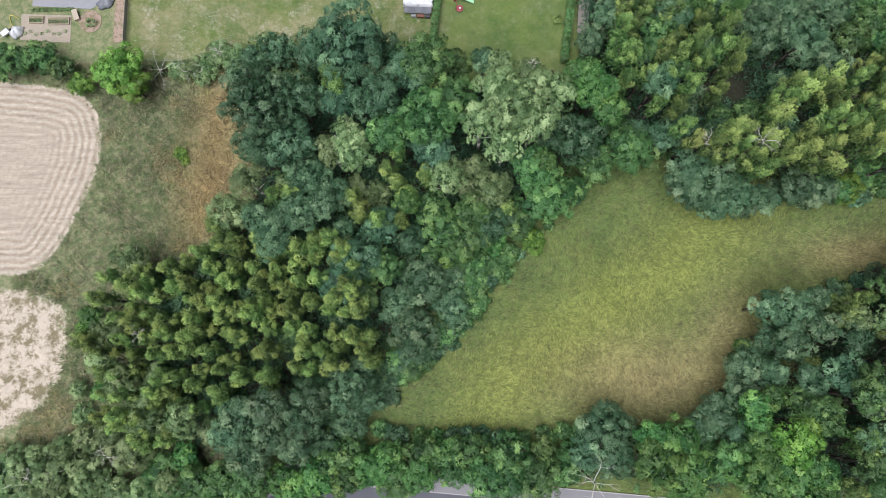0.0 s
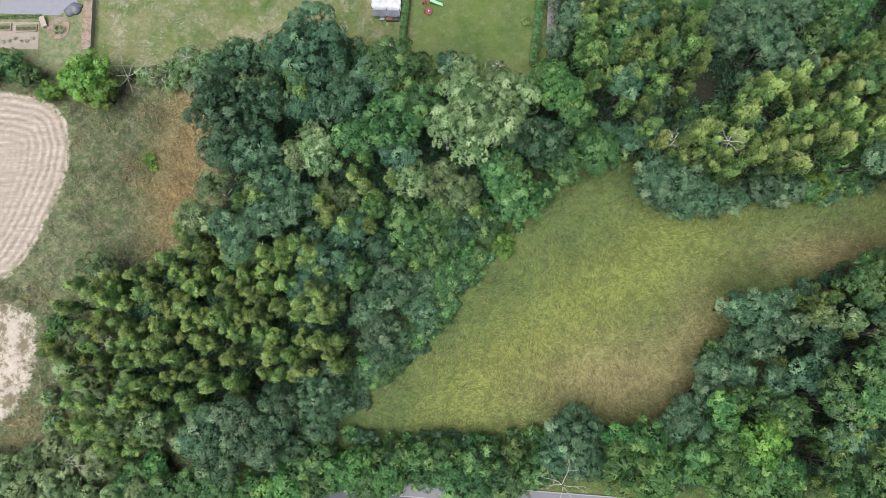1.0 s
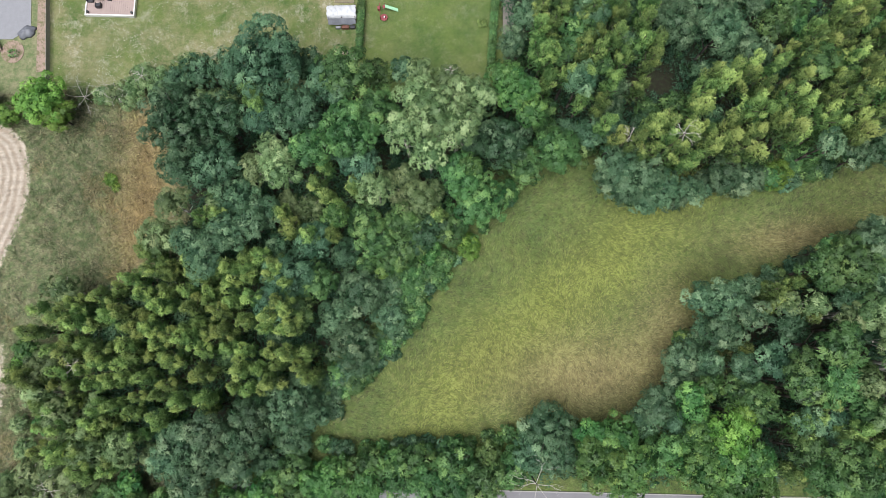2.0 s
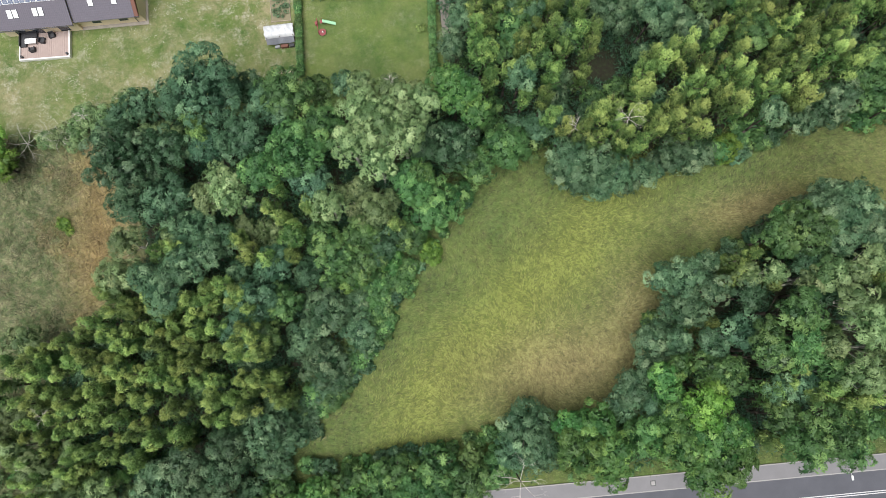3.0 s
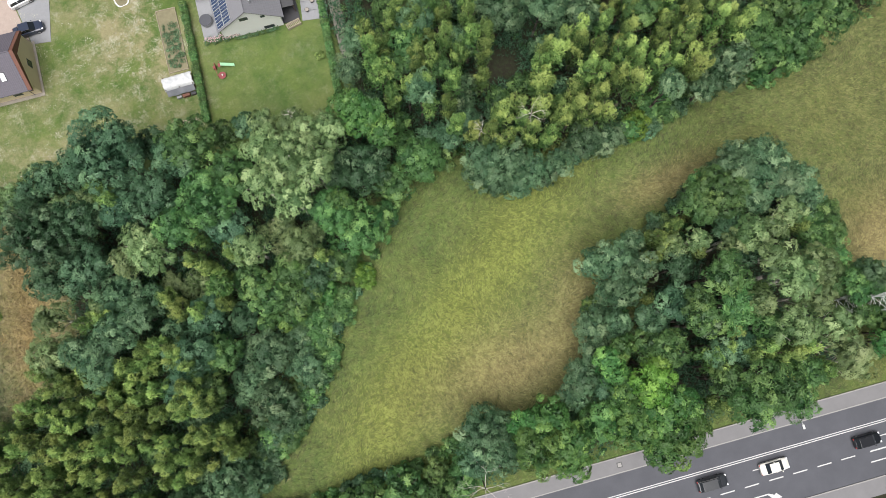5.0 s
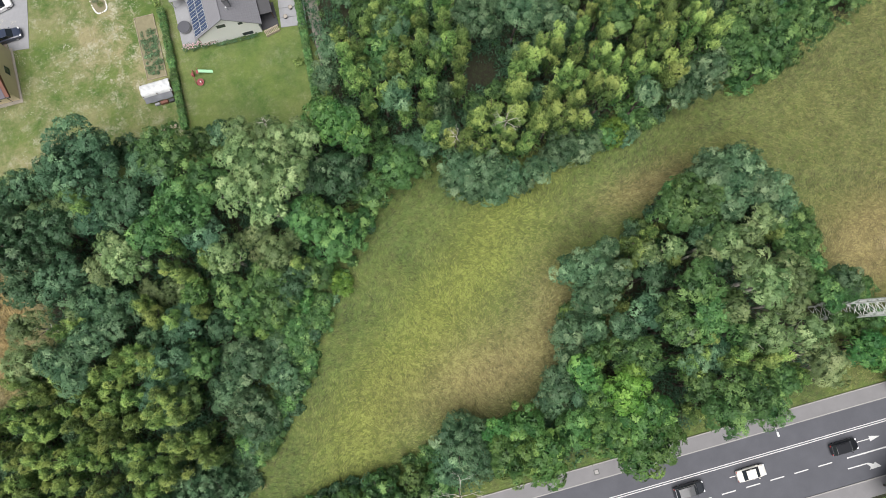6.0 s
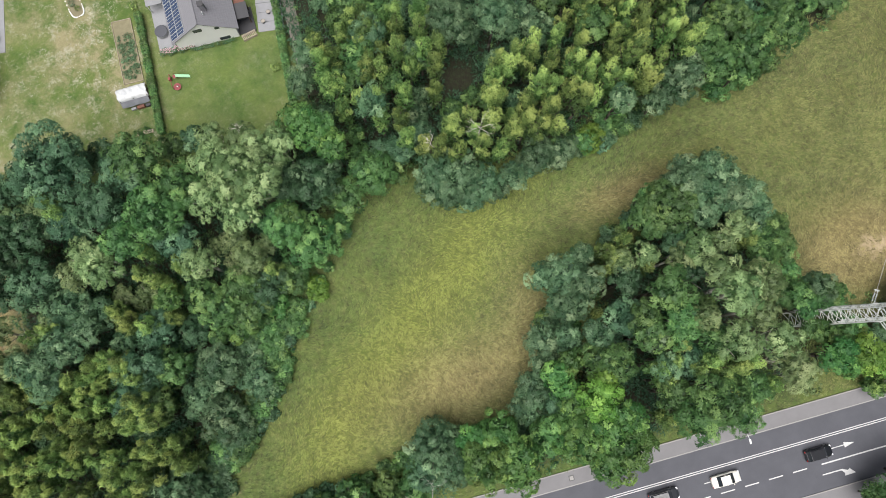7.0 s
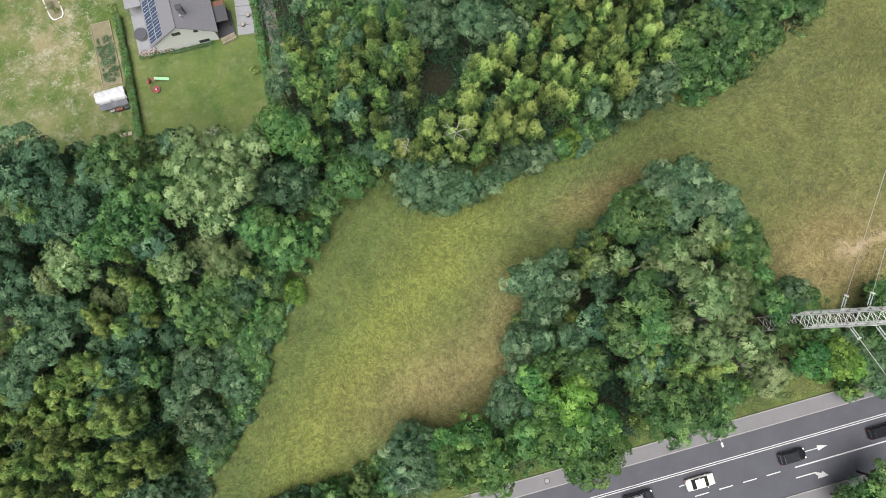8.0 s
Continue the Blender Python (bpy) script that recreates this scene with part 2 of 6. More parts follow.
def make_ground():
    xs = np.concatenate([np.array([-3000, -1200, -500, -250, -150, -110]), np.arange(-92, 142, 0.6), np.array([160, 200, 300, 600, 1300, 3000])])
    ys = np.concatenate([np.array([-3000, -1200, -500, -250, -130, -80]), np.arange(-60, 98, 0.6), np.array([110, 130, 180, 300, 600, 1300, 3000])])
    X, Y = np.meshgrid(xs, ys)
    z = zones(X, Y)
    Z = 0.05 * waves(X, Y, 8, 6) * (1 - z["lawn"] * 0.6) - 0.05
    Z += z["sand"] * (0.30 * np.abs(waves(X, Y, 3.0, 7)) + 0.26 * waves(X, Y, 1.6, 8))
    Z += z["straw"] * 0.05 * np.clip(1.5 - z["rows"] / 4, 0.08, 1) * np.sin(z["rows"] * 5.46 + waves(X, Y, 10, 9))
    Z = np.where(np.abs(road_offset(X, Y) + 5.6) < 7.9, -0.15, Z)
    far = (np.abs(X - 25) > 125) | (np.abs(Y - 18) > 85)
    Z = np.where(far, -0.15, Z)
    n, m = X.shape
    idx = np.arange(n * m).reshape(n, m)
    faces = np.stack([idx[:-1, :-1], idx[:-1, 1:], idx[1:, 1:], idx[1:, :-1]], -1).reshape(-1, 4)
    flat = lambda *a: np.stack([v.ravel() for v in a], -1)
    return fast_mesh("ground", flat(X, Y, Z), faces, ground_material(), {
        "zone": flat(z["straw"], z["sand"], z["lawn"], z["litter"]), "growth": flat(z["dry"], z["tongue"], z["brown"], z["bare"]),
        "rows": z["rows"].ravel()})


def field_colour(m, at):
    """The colour of the standing grass by place, shared by the ground and the tufts."""
    broad, mid = m.noise(0.11, 4, 0.65, at=at), m.noise(0.9, 5, 0.7, at=at)
    sep = m.node("SeparateXYZ")
    m.link(at, sep.inputs[0])
    c = m.mix(m.span(broad, 0.35, 0.65), (0.076, 0.125, 0.029), (0.118, 0.160, 0.038))
    c = m.mix(m.span(mid, 0.45, 0.75, 0, 0.55), c, (0.155, 0.142, 0.062))
    fallow = m.mix(m.span(mid, 0.4, 0.62), (0.125, 0.170, 0.066), (0.250, 0.245, 0.135))
    return m.mix(m.span(sep.outputs[0], -32, -26, 1, 0), c, fallow)


def ground_material():
    m = Nodes("ground", 0.95)
    at = m.world_place()
    zone, growth = m.value("zone"), m.value("growth")
    za, ga = m.node("SeparateColor"), m.node("SeparateColor")
    m.link(zone.outputs["Color"], za.inputs[0])
    m.link(growth.outputs["Color"], ga.inputs[0])
    fine, mid, broad = m.noise(9, 5, 0.75, at=at), m.noise(1.6, 5, 0.7, at=at), m.noise(0.16, 4, 0.6, at=at)
    edge = m.span(mid, 0.25, 0.75, -0.28, 0.28)
    sharp = lambda v, lo=0.35, hi=0.65: m.span(m.math('ADD', v, edge), lo, hi)
    # tall rough grass
    c = field_colour(m, at)
    c = m.mix(m.math('MULTIPLY', ga.outputs[1], 0.6), c, (0.172, 0.202, 0.038))
    c = m.mix(m.math('MULTIPLY', sharp(ga.outputs[2], 0.2, 0.9), 0.85), c, (0.255, 0.205, 0.090))
    c = m.mix(m.math('MULTIPLY', sharp(ga.outputs[0], 0.3, 0.8), 0.75), c, (0.280, 0.190, 0.080))
    # mown lawn with worn straw-coloured places
    lawn = m.mix(m.span(broad, 0.38, 0.62), (0.062, 0.118, 0.021), (0.114, 0.162, 0.038))
    where = m.node("SeparateXYZ")
    m.link(at, where.inputs[0])
    west = m.math('ADD', m.span(where.outputs[0], -1.5, 1.5, 0.68, 0.22), ga.outputs[0])
    worn = m.math('MULTIPLY', m.span(m.noise(0.12, 9, 0.8, at=at), 0.42, 0.60), west)
    lawn = m.mix(m.math('MULTIPLY', worn, 0.85), lawn, (0.275, 0.250, 0.135))
    pale = m.math('MULTIPLY', m.span(m.noise(0.34, 10, 0.9, at=at), 0.52, 0.60), west)
    lawn = m.mix(m.math('MULTIPLY', pale, 0.7), lawn, (0.400, 0.390, 0.290))
    c = m.mix(sharp(za.outputs[2]), c, lawn)
    # harvested stubble in swaths along the edge
    rows = m.value("rows").outputs["Fac"]
    warp = m.span(m.noise(0.35, 7, 0.75, at=at), 0, 1, -0.8, 0.8)
    stripe = m.math('MULTIPLY', m.math('SINE', m.math('MULTIPLY', m.math('ADD', rows, warp), 5.46)), m.span(m.noise(0.55, 6, 0.7, at=at), 0.35, 0.6, 0.15, 1.0))
    inner = m.span(rows, 4.5, 9.0, 1.0, 0.12)
    straw = m.mix(m.span(m.math('MULTIPLY', stripe, inner), -1, 0.9), (0.310, 0.250, 0.185), (0.500, 0.440, 0.355))
    straw = m.tone(straw, m.span(m.noise(1.3, 7, 0.8, at=at, stretch=((0, 0, 0.06), (0.14, 1.2, 1))), 0.25, 0.75), 0.34)
    c = m.mix(sharp(za.outputs[0], 0.42, 0.58), c, straw)
    # bare pale sand; its brown patches paint both tufts and shadowed hollows
    sand = m.mix(m.span(m.noise(0.5, 8, 0.8, at=at), 0.47, 0.56), (0.520, 0.455, 0.365), (0.200, 0.172, 0.100))
    c = m.mix(sharp(za.outputs[1], 0.4, 0.6), c, sand)
    c = m.mix(sharp(ga.outputs[3] if len(ga.outputs) > 3 else growth.outputs["Alpha"], 0.35, 0.9), c, (0.390, 0.310, 0.190))
    # leaf litter and bare earth under the trees, with the wood's shade put into their colour
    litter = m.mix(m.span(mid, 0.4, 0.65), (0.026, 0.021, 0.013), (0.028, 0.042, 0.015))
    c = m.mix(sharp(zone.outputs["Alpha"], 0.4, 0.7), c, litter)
    c = m.tone(m.tone(m.tone(c, fine, 0.5), mid, 0.32), m.noise(28, 3, 0.7, at=at), 0.3)
    m.colour(c)
    m.bump(m.math('ADD', fine, m.math('MULTIPLY', stripe, m.math('MULTIPLY', za.outputs[0], 0.5))), 0.7, 0.12)
    return m.mat


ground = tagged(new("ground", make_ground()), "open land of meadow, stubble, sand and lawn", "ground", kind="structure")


# ---- trees ----
SPECIES = {
    # name, label, clump radius, leaves per square metre of crown, leaf length, leaf width, droop, height to width, bark
    "oak": ("oak_tree", "broad oak with dense dark green leaves", 1.08, 112, 0.30, 0.20, 0.1, 0.85, BARK),
    "ash": ("ash_tree", "leafy ash with mid green feathery foliage", 0.98, 110, 0.36, 0.17, 0.3, 0.85, BARK),
    "birch": ("birch_tree", "pale silvery birch with drooping olive foliage", 0.92, 112, 0.40, 0.14, 0.9, 1.0, PALE_BARK),
    "aspen": ("aspen_tree", "slender young aspen with yellow-green foliage", 0.86, 118, 0.34, 0.12, -0.9, 2.5, BARK),
    "maple": ("maple_tree", "fresh bright green maple with a lush crown", 1.12, 110, 0.34, 0.23, 0.2, 0.80, BARK),
    "lime": ("lime_tree", "bright yellow-green lime with a full leafy crown", 1.0, 112, 0.32, 0.20, 0.15, 0.80, BARK),
    "willow": ("willow_tree", "grey-green willow with fine leaves", 0.94, 112, 0.36, 0.15, 0.2, 0.9, BARK),
}


def unit(v):
    return v / np.maximum(np.linalg.norm(v, axis=-1, keepdims=True), 1e-6)


def crown_mesh(kind, r, h, seed):
    """A crown of radius r on a tree h high: boughs swell out of it with deep furrows between them, domed clumps of leaves stand on
    the boughs. An aspen carries upright, pointed shoots."""
    _, _, clump, density, length, width, droop, tall, _ = SPECIES[kind]
    rng = np.random.RandomState(seed)
    tufts = kind == "aspen"
    v = min(max(0.8, tall * r), h * (0.5 if not tufts else 0.44))
    zc = h - v
    if tufts:
        clump = min(clump, r * 0.48) * rng.uniform(0.9, 1.12)
        n = max(6, int(1.2 * (r / clump) ** 2))
        i = np.arange(n) + 0.5
        cz = 1 - 1.25 * i / n
        phi = i * 2.39996 + rng.uniform(0, 6.28)
        flat = np.sqrt(1 - np.minimum(cz * cz, 1))
        d = unit(np.stack([np.cos(phi) * flat, np.sin(phi) * flat, cz], -1) + rng.normal(0, 0.13, (n, 3)))
        near = rng.uniform(0, 1, n) * np.clip(d[:, 2] + 0.3, 0, 1)
        centre = d * (np.array([r, r, v]) - clump * 0.8) * (0.82 + 0.2 * near + rng.uniform(-0.22, 0.03, n))[:, None]
        centre[:, :2] *= np.clip(1.0 - 0.55 * np.clip(d[:, 2:3], 0, 1), 0.3, 1)
        centre[:, 2] += zc
        size = clump * rng.uniform(0.68, 1.25, n)
        out = unit(d * np.array([0.45, 0.45, 0]) + np.array([0, 0, 1.0]))
    else:
        clump = min(clump, r * 0.34) * rng.uniform(0.9, 1.12)
        n = max(9, int(1.75 * (r / clump) ** 2))
        i = np.arange(n) + 0.5
        cz = 1 - 1.25 * i / n
        phi = i * 2.39996 + rng.uniform(0, 6.28)
        flat = np.sqrt(1 - np.minimum(cz * cz, 1))
        d = unit(np.stack([np.cos(phi) * flat, np.sin(phi) * flat, cz], -1) + rng.normal(0, 0.10, (n, 3)))
        nb = int(np.clip(r * 1.9, 4, 12))
        j = np.arange(nb) + 0.5
        bz = 1 - 1.1 * j / nb
        bp = j * 2.39996 + rng.uniform(0, 6.28)
        bf = np.sqrt(1 - np.minimum(bz * bz, 1))
        boughs = unit(np.stack([np.cos(bp) * bf, np.sin(bp) * bf, bz], -1) + rng.normal(0, 0.18, (nb, 3)))
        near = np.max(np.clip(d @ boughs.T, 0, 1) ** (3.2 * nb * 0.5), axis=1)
        lump = 0.64 + 0.38 * near ** 0.8 + rng.uniform(-0.10, 0.04, n)
        centre = d * (np.array([r, r, v]) * 1.02 - clump * 0.7) * lump[:, None]
        centre[:, 2] += zc
        size = clump * rng.uniform(0.70, 1.2, n)
        out = unit(d * np.array([0.8, 0.8, 0.5]) + np.array([0, 0, 0.75]))
    # shading in the colour: clumps paler on boughs and tops, darker in furrows
    leaf_tone = np.clip(rng.normal(0.50, 0.20, n) + 0.25 * (near - 0.4), 0, 1)
    # leaves sit on the shell of their clump, gathered on small sprigs
    total = int(0.92 * density * math.pi * r * r * (1.0 if not tufts else 1.15))
    w = size ** 2 * (0.35 + 0.65 * np.clip(d[:, 2] + 0.6, 0, 1))
    own = rng.choice(n, total, p=w / w.sum())
    per = 11
    sprig = unit(rng.normal(0, 1, (n, per, 3)) + 0.8 * out[:, None, :])
    pick = rng.randint(0, per, total)
    sp = sprig[own, pick]
    q = unit(sp + rng.normal(0, 0.22, (total, 3)))
    near_sprig = np.clip(np.sum(q * sp, axis=1), 0, 1) ** 8
    o = out[own]
    if tufts:
        # a spindle: narrow at its tip, wide below, its tip leaves young and tinted as if lit
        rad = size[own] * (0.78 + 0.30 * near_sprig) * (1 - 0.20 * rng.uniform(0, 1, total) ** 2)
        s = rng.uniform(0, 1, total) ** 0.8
        ring = q * np.array([1, 1, 0.25])
        p = centre[own] + ring * (rad * (0.18 + 0.95 * np.sqrt(s)))[:, None] + o * (size[own] * (0.9 - 2.1 * s))[:, None]
        nrm = unit(ring * 0.75 + o * (1.0 - 0.6 * s)[:, None] + rng.normal(0, 0.20, (total, 3)))
        point = q * 0.5 + rng.normal(0, 0.45, (total, 3)) + np.array([0, 0, -droop])
    else:
        rad = size[own] * (0.78 + 0.30 * near_sprig) * (1 - 0.16 * rng.uniform(0, 1, total) ** 2)
        p = centre[own] + q * rad[:, None] * np.array([1.05, 1.05, 0.9])
        if droop > 0.5:
            fall = np.clip(np.sum(q[:, :2] * d[own][:, :2], axis=1) + 0.2, 0, 1.2)
            p += (unit(d[own] * np.array([1, 1, 0])) * 0.25 + np.array([0, 0, -0.8])) * (fall * size[own] * 0.5)[:, None]
        nrm = unit(q * 1.0 + o * 0.25 + rng.normal(0, 0.20, (total, 3)))
        point = q * 0.5 + rng.normal(0, 0.5, (total, 3)) + np.array([0, 0, -droop])
    p[:, 2] = np.maximum(p[:, 2], 0.12)
    point = unit(point - nrm * np.sum(point * nrm, axis=1, keepdims=True) * 0.8)
    side = unit(np.cross(point, nrm))
    L = length * rng.uniform(0.6, 1.3, (total, 1))
    half = width * rng.uniform(0.7, 1.25, (total, 1)) * 0.5
    sprig_age = rng.normal(0, 0.10, (n, per))[own, pick]
    # tint rises towards the spindle's tip: young growth plus top light in the colour
    tint = np.clip(leaf_tone[own] + sprig_age + rng.normal(0, 0.07, total) + (0.34 * (0.55 - s) if tufts else 0), 0, 1)
    # larger leaves of the inner crown, tinted darkest to put the crown's inner shade in the colour
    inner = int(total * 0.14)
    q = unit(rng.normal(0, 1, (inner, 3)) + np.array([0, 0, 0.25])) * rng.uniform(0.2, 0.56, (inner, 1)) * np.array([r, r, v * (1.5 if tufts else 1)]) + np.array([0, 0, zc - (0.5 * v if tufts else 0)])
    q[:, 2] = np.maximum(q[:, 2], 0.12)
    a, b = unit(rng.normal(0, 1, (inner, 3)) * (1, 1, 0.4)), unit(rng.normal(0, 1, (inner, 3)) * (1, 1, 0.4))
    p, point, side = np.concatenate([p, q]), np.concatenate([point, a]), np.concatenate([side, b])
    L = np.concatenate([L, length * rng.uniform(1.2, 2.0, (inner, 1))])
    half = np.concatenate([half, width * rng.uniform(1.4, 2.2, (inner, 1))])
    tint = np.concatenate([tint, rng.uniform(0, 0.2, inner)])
    total += inner
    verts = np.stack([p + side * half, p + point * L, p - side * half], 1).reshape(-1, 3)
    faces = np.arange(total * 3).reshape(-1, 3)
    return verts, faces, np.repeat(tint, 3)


def trunk_mesh(kind, r, h, seed):
    """A tapered, slightly bent trunk with limbs into the crown."""
    rng = random.Random(seed)
    bm = bmesh.new()
    r0 = max(0.05, 0.014 * h + 0.02 * r)
    p = Vector((0, 0, -0.1))
    steps = 4
    pts = [p]
    for i in range(1, steps + 1):
        pts.append(Vector((rng.uniform(-0.03, 0.03) * h * i / steps, rng.uniform(-0.03, 0.03) * h * i / steps, h * 0.86 * i / steps)))
    for i in range(steps):
        tube(bm, pts[i], pts[i + 1], r0 * (1 - 0.2 * i), r0 * (0.8 - 0.2 * i) + 0.01, 6)
    for i in range(5 if r > 2 else 3):
        a = i * 2.4 + rng.uniform(0, 1)
        z = h * rng.uniform(0.35, 0.7)
        s = pts[1].lerp(pts[3], rng.uniform(0.1, 0.9))
        tip = Vector((math.cos(a) * r * 0.7, math.sin(a) * r * 0.7, min(h * 0.85, s.z + h * 0.25)))
        tube(bm, s, tip, r0 * 0.4, 0.02, 4)
    return bm


TREE_COUNT = {"n": 0}
STANDING = []                         # x, y, radius, height and kind of each tree that stands


def tree(kind, x, y, r, h, group="trees of the wood"):
    TREE_COUNT["n"] += 1
    STANDING.append((x, y, r, h, kind))
    seed = TREE_COUNT["n"] * 7 + 3
    name, label, bark = SPECIES[kind][0], SPECIES[kind][1], SPECIES[kind][8]
    low = h < 4.6
    if low:
        name, label = {"maple": ("shrub", "low bright green leafy shrub"), "lime": ("shrub", "low bright yellow-green leafy shrub"), "birch": ("shrub", "low olive green willow shrub with thin twigs")}.get(kind, ("shrub", "low dense green shrub"))
    t = thing(name, label, "shrub" if low else "tree", (x, y, 0), 0, group)
    part("trunk", trunk_mesh(kind, r, h, seed), bark, t, smooth=True)
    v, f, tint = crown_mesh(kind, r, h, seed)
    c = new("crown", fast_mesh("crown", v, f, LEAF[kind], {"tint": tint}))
    c.parent = t
    return t


def plant(kind, rows, group="trees of the wood"):
    for x, y, r, h in rows:
        tree(kind, x, y, r, h, group)


def over_hollow(x, y, h):
    """Whether a tree would lean into the view of the dark hollow among the aspens, seen from high over the meadow."""
    k = 101.5 / (101.5 - h * 0.8)
    return ((16 + (x - 16) * k - 46.5) / 5.0) ** 2 + ((1 + (y - 1) * k - 39.6 - 0.25 * (x - 46)) / 2.4) ** 2 < 1


def stand(outline, step, low, high, seed, group, size=(1.7, 2.2)):
    """A close stand of young aspens within an outline, on an uneven grid."""
    rng = random.Random(seed)
    xs, ys = [p[0] for p in outline], [p[1] for p in outline]
    first, row = None, 0
    made = []
    y = min(ys)
    while y < max(ys):
        x = min(xs) + (row % 2) * step * 0.5
        while x < max(xs):
            px, py = x + rng.uniform(-0.36, 0.36) * step, y + rng.uniform(-0.36, 0.36) * step
            if inside(outline, np.array([px]), np.array([py]))[0] > 0 and not over_hollow(px, py, high):
                made.append((px, py))
            x += step
        y += step * 0.87
        row += 1
    kinds = [tree("aspen", *made[i], rng.uniform(*size), rng.uniform(low, high), group) for i in range(min(9, len(made)))]
    for px, py in made[9:]:
        k = rng.choice(kinds)
        s = rng.uniform(0.85, 1.15)
        STANDING.append((px, py, size[0] * s, (low + high) / 2, "aspen"))
        copy_thing(k, pose(px, py, 0, 0, 0, rng.uniform(0, 360)) @ Matrix.Diagonal((s, s, s * rng.uniform(0.92, 1.06), 1)))


plant("oak", [(-13.7, 42.4, 6.9, 18.5), (-26.5, 34.4, 6.3, 17.0), (-9.4, 34.2, 4.3, 16.0), (-20.9, 35.1, 3.9, 15.0), (-22.8, 28.8, 4.7, 13.5), (-28.1, 28.9, 3.2, 12.0), (-15.2, 34.7, 3.6, 14.0), (-4.9, 38.7, 3.9, 15.5), (6.2, 39.3, 2.3, 15.0), (19.9, 29.0, 4.5, 12.5), (15.8, 30.2, 3.7, 12.0), (-13.0, 11.8, 4.2, 10.0), (-9.4, 16.9, 3.5, 9.0), (-1.7, 27.3, 3.6, 13.0), (-16.6, 21.7, 3.3, 9.0), (-15.6, 8.2, 3.8, 9.0), (-25.5, 44.5, 3.2, 9.0), (-29.8, 44.6, 2.6, 6.0), (6.8, 17.3, 3.8, 8.0), (33.5, 30.0, 2.7, 8.0), (37.5, 31.1, 2.2, 7.0), (54.4, -5.7, 3.3, 14), (50.2, -6.6, 2.7, 13), (66.6, -2.6, 2.7, 14)])
plant("oak", [(56.9, -1.4, 2.7, 13), (65.3, 1.4, 2.7, 14), (60.6, -15.2, 2.7, 14), (42.4, -15.0, 3.4, 9.0), (77.3, -0.2, 2.7, 13), (-9.4, -4.4, 2.1, 1.5), (-7.0, -3.3, 2.1, 1.6), (-5.2, -1.5, 2.1, 1.7), (-9.0, -6.6, 2.1, 1.5), (-10.8, -8.8, 1.9, 1.5), (-2.7, 0.0, 2.1, 1.6), (-0.1, 1.6, 2.1, 1.6), (-1.8, -2.0, 1.8, 1.4), (-5.1, -4.6, 1.8, 1.3), (-8.7, -8.9, 1.6, 1.2), (0.6, -0.8, 1.6, 1.2), (2.8, 2.6, 1.8, 1.5)])
plant("ash", [(-2.4, 39.4, 4.5, 17.0), (-2.0, 31.4, 5.1, 17.0), (1.5, 33.6, 4.3, 16.0), (-8.1, 29.3, 3.5, 15.0), (27.9, 27.7, 4.2, 10.0), (15.6, 21.4, 5.0, 8.0), (11.0, 17.4, 3.3, 6.0), (3.7, 15.4, 4.5, 7.0), (-0.3, 16.4, 3.2, 8.0), (13.2, 24.7, 4.1, 12.0), (23.0, 25.9, 3.5, 8.0), (-12.5, 6.4, 3.0, 9.0), (-1.7, 19.3, 3.2, 9.0), (3.8, 18.7, 3.0, 9.0), (20.4, 22.5, 2.6, 5.0), (-9.3, 10.9, 3.4, 8.0), (83.5, 24.7, 3.7, 12.5), (89.4, 25.3, 4.0, 13.0), (87.4, 22.6, 2.8, 10.0), (95.5, 26.0, 4.0, 13.0), (82.3, 28.2, 3.5, 14.0), (87.3, 30.4, 4.0, 14.0), (61.7, 21.7, 2.2, 5.0), (31.2, 27.7, 2.9, 7.0)])
plant("ash", [(31.9, 44.2, 2.9, 13.0), (29.1, 41.7, 2.4, 12.0), (23.4, 35.5, 2.4, 14.0), (35.6, 39.7, 2.1, 11.0), (67.1, 36.5, 3.2, 14.0), (65.9, 6.6, 4.8, 16.0), (63.1, 6.3, 3.6, 14.0), (78.8, -11.3, 2.8, 11), (77.1, -2.9, 3.1, 14), (80.6, -1.4, 2.4, 12.0), (59.5, -4.2, 3.4, 20), (55.9, -8.8, 3, 17), (50.5, -11, 3.2, 15), (60.8, -20, 4.3, 19), (57.9, -21.7, 3.9, 17.0), (63.1, -22.9, 3.4, 17.0), (55.9, -6.4, 2.6, 17), (60.7, -8.2, 2.9, 18), (78.9, -11.3, 2.4, 10.5), (48.6, -10.2, 2.7, 13.0), (37.6, -18.4, 3.1, 8.0), (75.2, -5.9, 2.4, 15), (56.1, -18, 3, 15), (65.7, -20.6, 2.6, 17)])
plant("ash", [(59.4, -10.2, 2.6, 17), (40.3, -17.4, 3.0, 10.0), (-14.5, -16.5, 3.4, 5.5), (-3.6, -17.5, 3.6, 6), (3, -17.1, 3.9, 6.5), (8.8, -17.2, 3.9, 7), (13.9, -17.8, 3.1, 5), (5.3, -19.9, 3.9, 8.0), (12.6, -20.0, 3.9, 8.0), (17.0, -19.2, 3.1, 6.0), (0.5, -18.7, 3.4, 7.5), (8.5, -20.3, 3.4, 8.0), (-17.7, -18, 2.8, 6), (-7.8, -20.4, 3.4, 6.0), (18.2, -17.2, 2.3, 4), (-68.7, 45.4, 2.9, 4.5), (-64.2, 45.8, 2.9, 4.5), (-61.2, 44.2, 2.4, 4.5), (-66.6, 46.8, 2.3, 4.0), (-71.0, 46.3, 2.6, 4.5), (-71.1, 43.4, 1.7, 4.0), (-36.4, -20.6, 3.7, 7.0), (-32.0, -19.7, 3.7, 8.0), (-28.7, -20.5, 3.4, 8.0)])
